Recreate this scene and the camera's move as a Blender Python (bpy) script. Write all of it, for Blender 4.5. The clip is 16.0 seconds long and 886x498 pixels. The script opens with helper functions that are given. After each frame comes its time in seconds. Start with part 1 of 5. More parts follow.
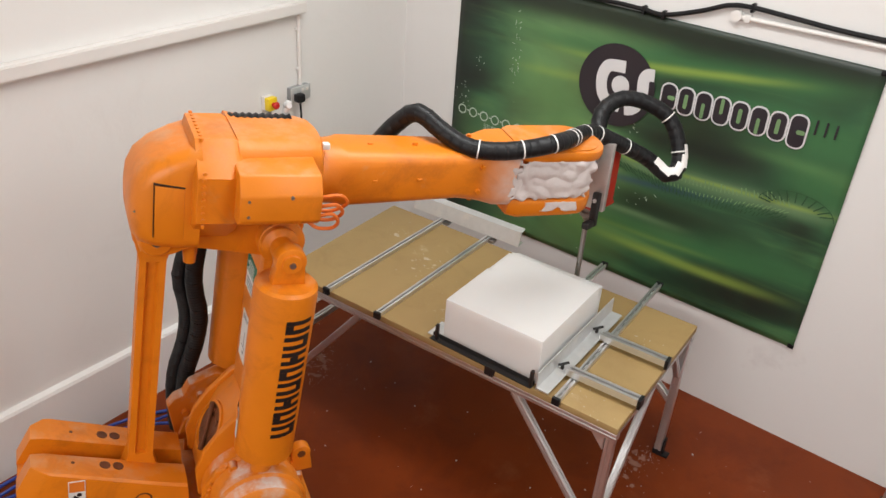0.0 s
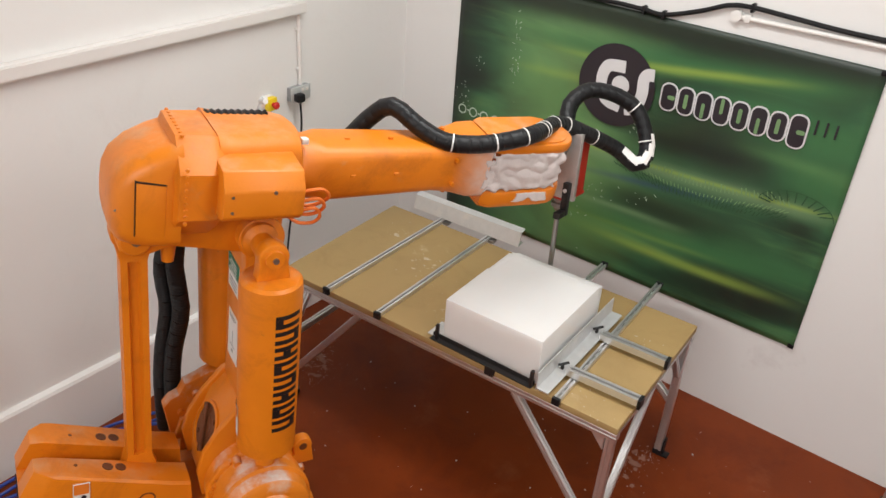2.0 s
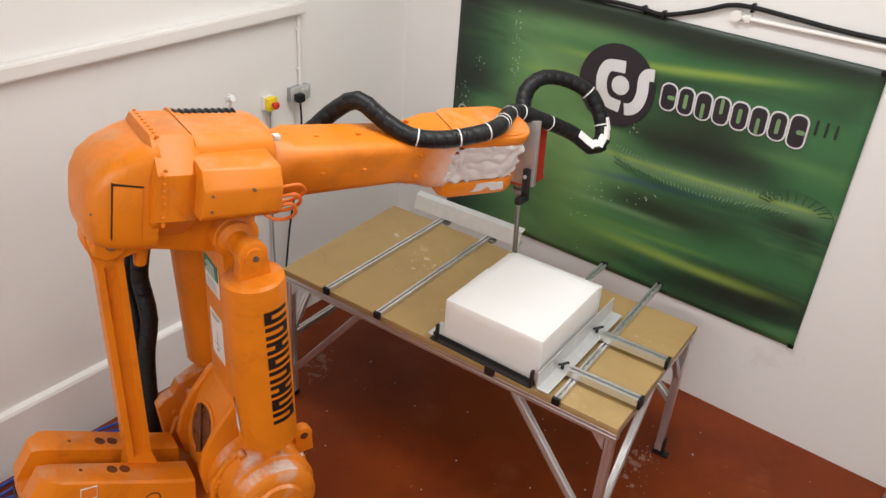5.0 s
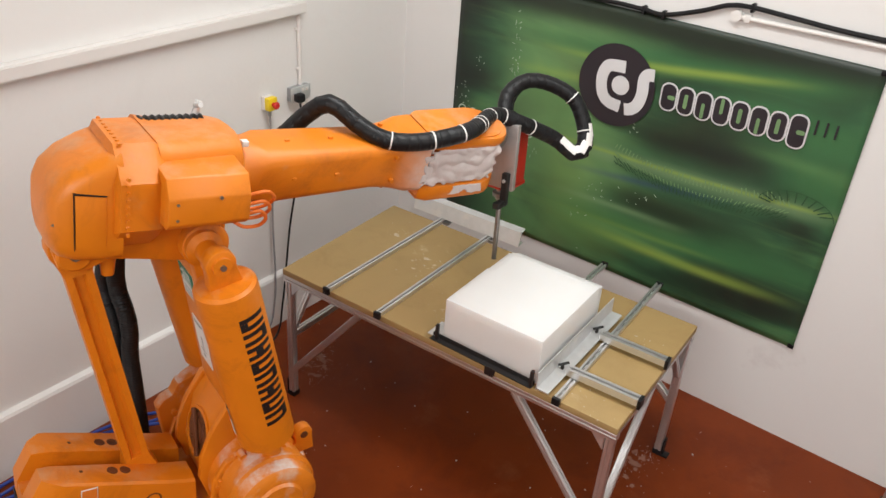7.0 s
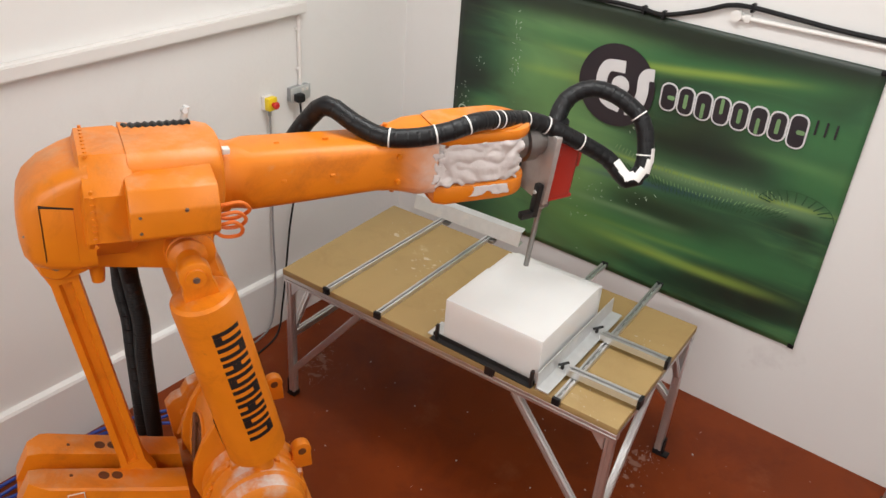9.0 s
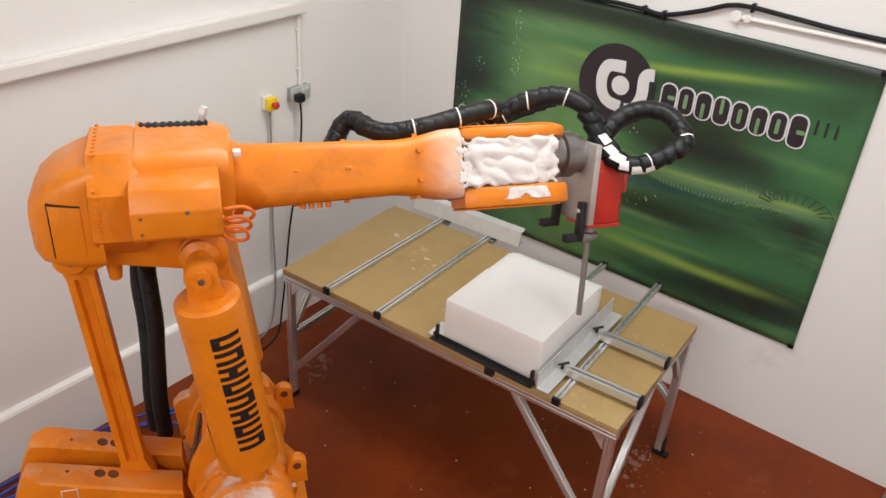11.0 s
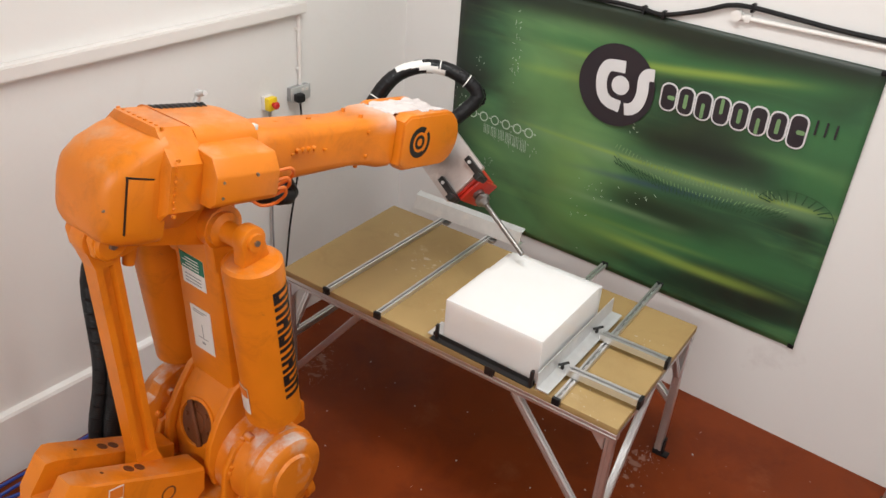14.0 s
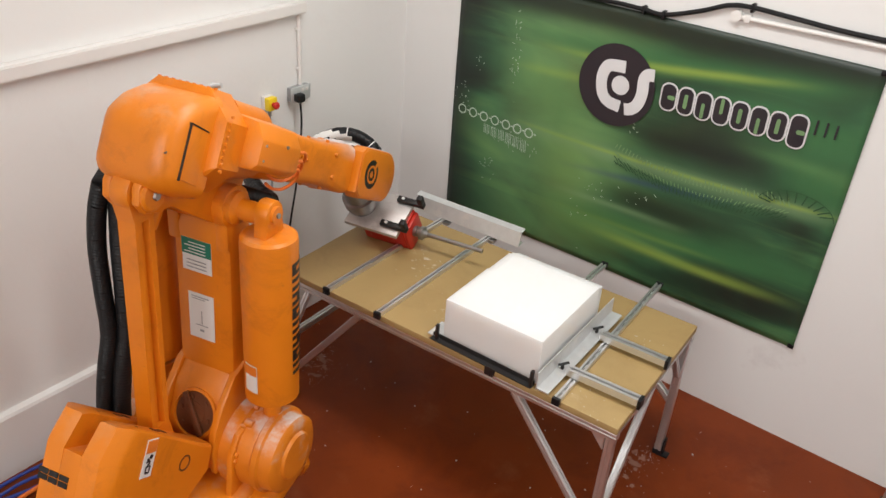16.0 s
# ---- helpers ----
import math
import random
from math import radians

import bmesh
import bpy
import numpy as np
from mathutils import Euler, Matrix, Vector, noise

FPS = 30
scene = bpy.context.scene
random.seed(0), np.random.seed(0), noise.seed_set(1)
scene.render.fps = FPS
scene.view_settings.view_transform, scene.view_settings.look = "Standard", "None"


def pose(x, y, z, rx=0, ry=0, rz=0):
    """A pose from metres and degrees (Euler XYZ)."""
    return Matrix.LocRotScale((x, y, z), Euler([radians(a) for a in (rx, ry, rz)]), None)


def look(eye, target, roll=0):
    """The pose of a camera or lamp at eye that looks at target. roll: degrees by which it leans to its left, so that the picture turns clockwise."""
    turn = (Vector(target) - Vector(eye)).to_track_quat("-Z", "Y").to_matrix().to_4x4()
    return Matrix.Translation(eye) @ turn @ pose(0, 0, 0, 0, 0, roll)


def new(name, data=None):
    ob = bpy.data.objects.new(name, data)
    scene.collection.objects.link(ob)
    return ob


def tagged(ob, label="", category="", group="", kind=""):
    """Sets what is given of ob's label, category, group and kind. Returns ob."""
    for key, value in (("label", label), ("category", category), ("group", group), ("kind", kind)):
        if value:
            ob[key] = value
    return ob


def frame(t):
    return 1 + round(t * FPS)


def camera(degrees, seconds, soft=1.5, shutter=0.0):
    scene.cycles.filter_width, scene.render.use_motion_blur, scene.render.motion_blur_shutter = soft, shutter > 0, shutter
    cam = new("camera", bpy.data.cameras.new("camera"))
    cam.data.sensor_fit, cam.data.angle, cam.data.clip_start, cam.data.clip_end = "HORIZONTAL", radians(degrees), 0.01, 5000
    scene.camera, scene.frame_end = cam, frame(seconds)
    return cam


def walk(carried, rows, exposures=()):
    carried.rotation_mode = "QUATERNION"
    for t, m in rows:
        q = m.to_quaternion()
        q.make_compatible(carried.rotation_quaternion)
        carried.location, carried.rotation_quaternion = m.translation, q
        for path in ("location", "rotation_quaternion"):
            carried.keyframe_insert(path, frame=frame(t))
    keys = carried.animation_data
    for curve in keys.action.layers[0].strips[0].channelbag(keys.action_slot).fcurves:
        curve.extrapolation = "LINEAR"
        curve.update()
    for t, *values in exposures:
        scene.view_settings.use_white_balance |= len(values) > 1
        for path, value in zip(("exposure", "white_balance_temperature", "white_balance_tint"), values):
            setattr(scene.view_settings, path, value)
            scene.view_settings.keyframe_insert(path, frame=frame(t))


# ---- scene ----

# ---- camera: it stands still ----
EYE = Vector((3.366, -4.057, 3.193))
YAW, PITCH = radians(-35.948), radians(30.729)
AIM = EYE + Vector((math.sin(YAW) * math.cos(PITCH), math.cos(YAW) * math.cos(PITCH), -math.sin(PITCH)))
cam = camera(56.05, 16.0, soft=1.5)
walk(cam, [(0, look(EYE, AIM, 4.335)), (16, look(EYE, AIM, 4.335))], exposures=[(0, 0.0), (16, 0.0)])

# ---- light: ceiling tubes and the soft grey of the hall ----
world = bpy.data.worlds.new("world")
scene.world = world
world.use_nodes = True
world.node_tree.nodes["Background"].inputs[0].default_value = (0.9, 0.95, 1.0, 1)
world.node_tree.nodes["Background"].inputs[1].default_value = 0.3


def tube_light(x, y, z, length, width, power, rz=0):
    data = bpy.data.lights.new("ceiling_tube_light", "AREA")
    data.shape, data.size, data.size_y, data.energy = "RECTANGLE", length, width, power
    data.color = (0.97, 0.985, 0.97)
    ob = new("ceiling_tube_light", data)
    ob.matrix_world = pose(x, y, z, 0, 0, rz)
    return ob


tube_light(1.9, -1.6, 3.93, 2.4, 0.6, 63, 0)
tube_light(4.7, -2.3, 3.93, 2.4, 0.6, 46, 0)
tube_light(2.8, -6.0, 3.93, 2.4, 0.6, 130, 0)


# ---- materials ----
def material(name, colour, rough=0.5, metal=0.0, vary=0.08, scale=6.0, bump=0.05, fine=80.0, spec=0.5, dirt=None, dirt_amount=0.0, dirt_scale=3.0, coat=0.0):
    m = bpy.data.materials.new(name)
    m.use_nodes = True
    t = m.node_tree
    b = t.nodes["Principled BSDF"]
    n, l = t.nodes.new, t.links.new
    co = n("ShaderNodeTexCoord")
    big = n("ShaderNodeTexNoise")
    big.inputs["Scale"].default_value, big.inputs["Detail"].default_value = scale, 5
    small = n("ShaderNodeTexNoise")
    small.inputs["Scale"].default_value, small.inputs["Detail"].default_value = fine, 3
    for s in (big, small):
        l(co.outputs["Object"], s.inputs["Vector"])
    mix = n("ShaderNodeMix")
    mix.data_type, mix.blend_type = "RGBA", "MIX"
    mix.inputs[6].default_value = (*[c * (1 - vary) for c in colour], 1)
    mix.inputs[7].default_value = (*[min(1, c * (1 + vary)) for c in colour], 1)
    l(big.outputs[0], mix.inputs[0])
    out = mix.outputs[2]
    if dirt:
        ramp = n("ShaderNodeValToRGB")
        d = n("ShaderNodeTexNoise")
        d.inputs["Scale"].default_value, d.inputs["Detail"].default_value, d.inputs["Roughness"].default_value = dirt_scale, 8, 0.65
        l(co.outputs["Object"], d.inputs["Vector"])
        ramp.color_ramp.elements[0].position = 0.68 - 0.3 * dirt_amount
        ramp.color_ramp.elements[1].position = 0.86 - 0.3 * dirt_amount
        l(d.outputs[0], ramp.inputs[0])
        over = n("ShaderNodeMix")
        over.data_type = "RGBA"
        over.inputs[7].default_value = (*dirt, 1)
        l(ramp.outputs[0], over.inputs[0])
        l(out, over.inputs[6])
        out = over.outputs[2]
    l(out, b.inputs["Base Color"])
    rr = n("ShaderNodeMapRange")
    rr.inputs[3].default_value, rr.inputs[4].default_value = max(0.02, rough - 0.1), min(1, rough + 0.1)
    l(big.outputs[0], rr.inputs[0])
    l(rr.outputs[0], b.inputs["Roughness"])
    b.inputs["Metallic"].default_value = metal
    b.inputs["Specular IOR Level"].default_value = spec
    b.inputs["Coat Weight"].default_value = coat
    if bump:
        bp = n("ShaderNodeBump")
        bp.inputs["Strength"].default_value, bp.inputs["Distance"].default_value = bump, 0.01
        l(small.outputs[0], bp.inputs["Height"])
        l(bp.outputs[0], b.inputs["Normal"])
    return m


WHITE_WALL = material("painted_wall", (0.80, 0.785, 0.765), 0.6, vary=0.03, scale=1.5, bump=0.08, fine=40, spec=0.3)
BACK_WALL = material("painted_back_wall", (0.78, 0.765, 0.75), 0.6, vary=0.03, scale=1.2, bump=0.08, fine=40, spec=0.3, dirt=(0.6, 0.56, 0.55), dirt_amount=0.15, dirt_scale=1.2)
CEILING = material("ceiling_paint", (0.8, 0.8, 0.78), 0.8, vary=0.02)
FLOOR = material("red_floor_paint", (0.185, 0.034, 0.007), 0.33, vary=0.38, scale=1.6, bump=0.06, fine=60, spec=0.16, dirt=(0.23, 0.062, 0.022), dirt_amount=0.34, dirt_scale=3.0)
ORANGE = material("orange_robot_paint", (0.73, 0.205, 0.007), 0.40, vary=0.14, scale=5, bump=0.05, fine=120, spec=0.45, dirt=(0.60, 0.22, 0.06), dirt_amount=0.18, dirt_scale=7)
# dark brown that stands in for the shade inside the robot's holes
HOLE_SHADE = material("painted_hole_shade", (0.13, 0.036, 0.008), 0.6, vary=0.3, scale=12)
FOREPAINT = material("orange_forearm_paint", (0.73, 0.205, 0.007), 0.42, vary=0.10, scale=5, bump=0.05, fine=120, spec=0.45, dirt=(0.62, 0.30, 0.14), dirt_amount=0.10, dirt_scale=6)
DUSTY = material("dusty_orange_paint", (0.80, 0.22, 0.02), 0.55, vary=0.10, scale=5, bump=0.08, fine=90, dirt=(0.80, 0.74, 0.70), dirt_amount=0.62, dirt_scale=5)
DUSTYGEAR = material("dusty_gearbox_paint", (0.71, 0.205, 0.010), 0.45, vary=0.12, scale=5, bump=0.08, fine=90, dirt=(0.62, 0.40, 0.28), dirt_amount=0.42, dirt_scale=6)
DUST = material("foam_dust_cover", (0.66, 0.60, 0.58), 0.9, vary=0.15, scale=14, bump=0.25, fine=60, spec=0.2, dirt=(0.55, 0.45, 0.38), dirt_amount=0.25, dirt_scale=12)
BLACK = material("black_rubber", (0.009, 0.009, 0.010), 0.42, vary=0.3, scale=20, bump=0.1, fine=150, spec=0.3)
BLACKPAINT = material("black_paint", (0.010, 0.009, 0.009), 0.5, vary=0.2, bump=0.0)
FOAM = material("white_foam", (0.79, 0.79, 0.775), 0.85, vary=0.02, scale=8, bump=0.15, fine=260, spec=0.2)
foam_shader = FOAM.node_tree.nodes["Principled BSDF"].inputs
foam_shader["Subsurface Weight"].default_value = 0.7
foam_shader["Subsurface Scale"].default_value = 0.12
foam_shader["Subsurface Radius"].default_value = (1.0, 0.95, 0.9)
MDF = material("mdf_board", (0.40, 0.272, 0.112), 0.55, vary=0.10, scale=3.0, bump=0.04, fine=150, spec=0.35, dirt=(0.62, 0.50, 0.33), dirt_amount=0.12, dirt_scale=4)
MDFEDGE = material("mdf_edge", (0.36, 0.22, 0.09), 0.7, vary=0.12, scale=10, bump=0.05)
ALU = material("aluminium_profile", (0.72, 0.72, 0.72), 0.36, 0.88, vary=0.08, scale=14, bump=0.02, fine=90)
STEEL = material("galvanised_steel", (0.68, 0.69, 0.69), 0.48, 0.6, vary=0.12, scale=25, bump=0.03, fine=120, dirt=(0.80, 0.78, 0.75), dirt_amount=0.35, dirt_scale=9)
PLATE = material("brushed_plate", (0.56, 0.52, 0.50), 0.42, 0.7, vary=0.10, scale=8, bump=0.04, dirt=(0.78, 0.74, 0.7), dirt_amount=0.3, dirt_scale=6)
DARKSTEEL = material("tool_steel", (0.30, 0.29, 0.28), 0.35, 0.9, vary=0.12, scale=12, bump=0.02)
RED = material("red_spindle_paint", (0.50, 0.022, 0.010), 0.4, vary=0.12, scale=9, bump=0.04, dirt=(0.72, 0.5, 0.45), dirt_amount=0.12, dirt_scale=12)
WHITEPL = material("white_plastic", (0.78, 0.75, 0.72), 0.45, vary=0.03)
TIE = material("white_cable_tie", (0.82, 0.80, 0.77), 0.5, vary=0.04)
YELLOW = material("yellow_plastic", (0.85, 0.62, 0.02), 0.4, vary=0.05)
REDPL = material("red_plastic", (0.6, 0.02, 0.015), 0.35, vary=0.05)
GREYPL = material("grey_metal_socket", (0.36, 0.37, 0.38), 0.4, 0.6, vary=0.08)
BLUE = material("blue_cable", (0.02, 0.05, 0.28), 0.4, vary=0.1)
ORANGECABLE = material("orange_cable", (0.75, 0.17, 0.02), 0.45, vary=0.1)
PAPER = material("paper_label", (0.74, 0.73, 0.70), 0.6, vary=0.03)
GREEN = material("green_label", (0.01, 0.17, 0.10), 0.5, vary=0.06)
GREYINK = material("grey_ink", (0.30, 0.30, 0.30), 0.7, vary=0.05)
LABELORANGE = material("orange_label", (0.75, 0.2, 0.02), 0.5, vary=0.05)
DISC = material("dark_print", (0.022, 0.016, 0.022), 0.5, vary=0.15, scale=10)
PALE = material("pale_print", (0.70, 0.69, 0.70), 0.5, vary=0.05)
RING = material("pale_green_print", (0.50, 0.60, 0.50), 0.55, vary=0.2, scale=12)
DARKPRINT = material("dark_green_print", (0.028, 0.085, 0.035), 0.55, vary=0.3, scale=12)
SPINE = material("green_print", (0.17, 0.30, 0.13), 0.55, vary=0.35, scale=12)


def banner_material():
    m = bpy.data.materials.new("green_banner_print")
    m.use_nodes = True
    t = m.node_tree
    b = t.nodes["Principled BSDF"]
    n, l = t.nodes.new, t.links.new
    co = n("ShaderNodeTexCoord")

    def mapped(sx, sz, ry, off=0.0):
        mp = n("ShaderNodeMapping")
        mp.inputs["Scale"].default_value = (sx, 1, sz)
        mp.inputs["Rotation"].default_value = (0, radians(ry), 0)
        mp.inputs["Location"].default_value = (off, 0, off)
        l(co.outputs["Object"], mp.inputs[0])
        return mp

    def noise_at(mp, scale, detail, rough, distort):
        t2 = n("ShaderNodeTexNoise")
        t2.inputs["Scale"].default_value, t2.inputs["Detail"].default_value = scale, detail
        t2.inputs["Roughness"].default_value, t2.inputs["Distortion"].default_value = rough, distort
        l(mp.outputs[0], t2.inputs["Vector"])
        return t2

    broad = noise_at(mapped(0.8, 2.2, 6, 3.1), 1.3, 3, 0.5, 0.6)
    ramp = n("ShaderNodeValToRGB")
    e = ramp.color_ramp.elements
    e[0].position, e[0].color = 0.30, (0.014, 0.024, 0.016, 1)
    e[1].position, e[1].color = 0.80, (0.13, 0.27, 0.09, 1)
    for pos, c in ((0.44, (0.026, 0.085, 0.040, 1)), (0.56, (0.050, 0.150, 0.062, 1))):
        k = e.new(pos)
        k.color = c
    l(broad.outputs[0], ramp.inputs[0])
    streak = noise_at(mapped(0.35, 5.0, 7, 1.7), 1.9, 4, 0.55, 0.9)
    sr = n("ShaderNodeValToRGB")
    sr.color_ramp.elements[0].position, sr.color_ramp.elements[1].position = 0.56, 0.78
    l(streak.outputs[0], sr.inputs[0])
    mix = n("ShaderNodeMix")
    mix.data_type, mix.blend_type = "RGBA", "ADD"
    mix.inputs[7].default_value = (0.05, 0.09, 0.02, 1)
    l(sr.outputs[0], mix.inputs[0])
    l(ramp.outputs[0], mix.inputs[6])
    specks = noise_at(mapped(1, 1, 0, 0.4), 26, 5, 0.7, 0.2)
    kr = n("ShaderNodeValToRGB")
    kr.color_ramp.elements[0].position, kr.color_ramp.elements[1].position = 0.69, 0.80
    l(specks.outputs[0], kr.inputs[0])
    mix2 = n("ShaderNodeMix")
    mix2.data_type = "RGBA"
    mix2.inputs[7].default_value = (0.16, 0.25, 0.15, 1)
    l(kr.outputs[0], mix2.inputs[0])
    l(mix.outputs[2], mix2.inputs[6])
    # the pale glow printed across the left half
    sepg = n("ShaderNodeSeparateXYZ")
    l(co.outputs["Object"], sepg.inputs[0])
    up, down = n("ShaderNodeMapRange"), n("ShaderNodeMapRange")
    for node, lo, hi in ((up, 0.10, 0.75), (down, 1.45, 0.70)):
        node.interpolation_type = "SMOOTHSTEP"
        node.inputs[1].default_value, node.inputs[2].default_value = lo, hi
        l(sepg.outputs[0], node.inputs[0])
    glow = n("ShaderNodeMath")
    glow.operation = "MULTIPLY"
    l(up.outputs[0], glow.inputs[0])
    l(down.outputs[0], glow.inputs[1])
    cloud = noise_at(mapped(1.1, 0.8, 20, 7.7), 2.2, 3, 0.5, 0.4)
    g2 = n("ShaderNodeMath")
    g2.operation = "MULTIPLY"
    l(glow.outputs[0], g2.inputs[0])
    l(cloud.outputs[0], g2.inputs[1])
    mg = n("ShaderNodeMix")
    mg.data_type, mg.blend_type = "RGBA", "ADD"
    mg.inputs[7].default_value = (0.18, 0.265, 0.10, 1)
    l(g2.outputs[0], mg.inputs[0])
    l(mix2.outputs[2], mg.inputs[6])
    # the printed sweeps of light and dark: each follows a slightly curved line across the sheet
    sweep_noise = noise_at(mapped(0.5, 2.5, 3, 5.3), 2.4, 3, 0.5, 0.3)

    def math_node(kind, a, c):
        node = n("ShaderNodeMath")
        node.operation = kind
        for socket, value in zip(node.inputs, (a, c)):
            if isinstance(value, (int, float)):
                socket.default_value = value
            elif value is not None:
                l(value, socket)
        return node.outputs[0]

    def sweep(base, z0, tilt, bow, width, x0, x1, soft, colour, amount, wobble=0.05):
        xc = math_node("SUBTRACT", sepg.outputs[0], 1.3)
        line = math_node("ADD", math_node("MULTIPLY", xc, tilt), math_node("MULTIPLY", math_node("MULTIPLY", xc, xc), bow))
        line = math_node("ADD", line, z0)
        off = math_node("MULTIPLY", math_node("SUBTRACT", sweep_noise.outputs[0], 0.5), wobble)
        d = math_node("DIVIDE", math_node("ADD", math_node("SUBTRACT", sepg.outputs[2], line), off), width)
        g = math_node("EXPONENT", math_node("MULTIPLY", math_node("MULTIPLY", d, d), -1.0), None)
        for lo, hi in ((x0 - soft, x0 + soft), (x1 + soft, x1 - soft)):
            fade = n("ShaderNodeMapRange")
            fade.interpolation_type = "SMOOTHSTEP"
            fade.inputs[1].default_value, fade.inputs[2].default_value = lo, hi
            l(sepg.outputs[0], fade.inputs[0])
            g = math_node("MULTIPLY", g, fade.outputs[0])
        mx = n("ShaderNodeMix")
        mx.data_type = "RGBA"
        mx.inputs[7].default_value = (*colour, 1)
        l(math_node("MULTIPLY", g, amount), mx.inputs[0])
        l(base, mx.inputs[6])
        return mx.outputs[2]

    printed = mg.outputs[2]
    dark, leaf, lime, mist = (0.011, 0.015, 0.011), (0.045, 0.155, 0.055), (0.30, 0.42, 0.07), (0.22, 0.35, 0.17)
    for row in ((1.02, 0.0, 0.0, 0.16, 1.35, 1.95, 0.25, dark, 0.85), (1.46, 0.0, 0.0, 0.09, 0.2, 2.4, 0.2, dark, 0.9), (1.38, 0.02, 0.0, 0.06, 1.5, 2.2, 0.3, dark, 0.7), (0.90, 0.0, 0.02, 0.10, 1.2, 1.95, 0.2, dark, 0.9),
                (0.50, -0.02, 0.0, 0.11, 1.15, 2.0, 0.2, dark, 0.85), (0.10, 0.05, 0.0, 0.12, 1.5, 2.2, 0.3, dark, 0.6),
                (1.30, 0.06, 0.05, 0.07, 0.5, 2.3, 0.3, leaf, 0.8), (1.20, -0.05, 0.0, 0.12, 1.75, 2.4, 0.2, leaf, 0.9),
                (0.95, -0.05, 0.0, 0.15, 2.05, 2.4, 0.15, leaf, 0.9), (0.42, 0.0, 0.0, 0.09, 1.75, 2.4, 0.2, leaf, 0.6),
                (1.27, 0.10, 0.06, 0.022, 0.75, 1.9, 0.3, lime, 0.7), (0.72, 0.02, 0.03, 0.045, 0.55, 2.3, 0.25, mist, 0.6, 0.02),
                (0.735, 0.02, 0.03, 0.012, 0.6, 2.3, 0.2, lime, 0.6, 0.01), (0.315, 0.02, 0.02, 0.016, 0.95, 1.75, 0.25, lime, 0.95, 0.015),
                (0.33, 0.02, 0.02, 0.05, 0.8, 2.2, 0.3, leaf, 0.8, 0.02), (0.225, 0.0, 0.02, 0.028, 1.0, 2.1, 0.3, lime, 0.65, 0.03),
                (0.50, -0.10, 0.0, 0.26, 0.72, 0.98, 0.2, (0.17, 0.29, 0.08), 0.75), (1.05, 0.1, 0.0, 0.24, 0.50, 0.95, 0.22, (0.12, 0.25, 0.08), 0.7),
                (0.20, 0.0, 0.0, 0.14, 0.75, 1.25, 0.25, (0.11, 0.24, 0.07), 0.7), (1.12, 0.05, 0.0, 0.025, 0.5, 1.0, 0.2, lime, 0.35), (0.62, 0.1, 0.0, 0.02, 1.0, 1.7, 0.3, (0.03, 0.05, 0.14), 0.5, 0.02),
                (0.42, 0.02, 0.02, 0.02, 0.9, 1.5, 0.25, mist, 0.5, 0.03), (1.02, -0.04, 0.0, 0.04, 1.9, 2.4, 0.25, (0.10, 0.24, 0.08), 0.6)):
        printed = sweep(printed, *row)
    # darker rim of the print, along the top and the sides
    sep = n("ShaderNodeSeparateXYZ")
    l(co.outputs["Object"], sep.inputs[0])
    last = printed
    for axis, lo, hi in ((2, 1.54, 1.38), (0, -0.02, 0.30)):
        mr = n("ShaderNodeMapRange")
        mr.interpolation_type = "SMOOTHSTEP"
        mr.inputs[1].default_value, mr.inputs[2].default_value = lo, hi
        mr.inputs[3].default_value, mr.inputs[4].default_value = 0.88, 0.0
        l(sep.outputs[axis], mr.inputs[0])
        mx = n("ShaderNodeMix")
        mx.data_type = "RGBA"
        mx.inputs[7].default_value = (0.012, 0.017, 0.013, 1)
        l(mr.outputs[0], mx.inputs[0])
        l(last, mx.inputs[6])
        last = mx.outputs[2]
    l(last, b.inputs["Base Color"])
    b.inputs["Roughness"].default_value = 0.45
    return m


SMEAR = material("thin_floor_dust", (0.29, 0.14, 0.10), 0.8, vary=0.3, scale=30, bump=0.1)
TABLESMEAR = material("thin_table_dust", (0.56, 0.46, 0.32), 0.8, vary=0.2, scale=30, bump=0.1)


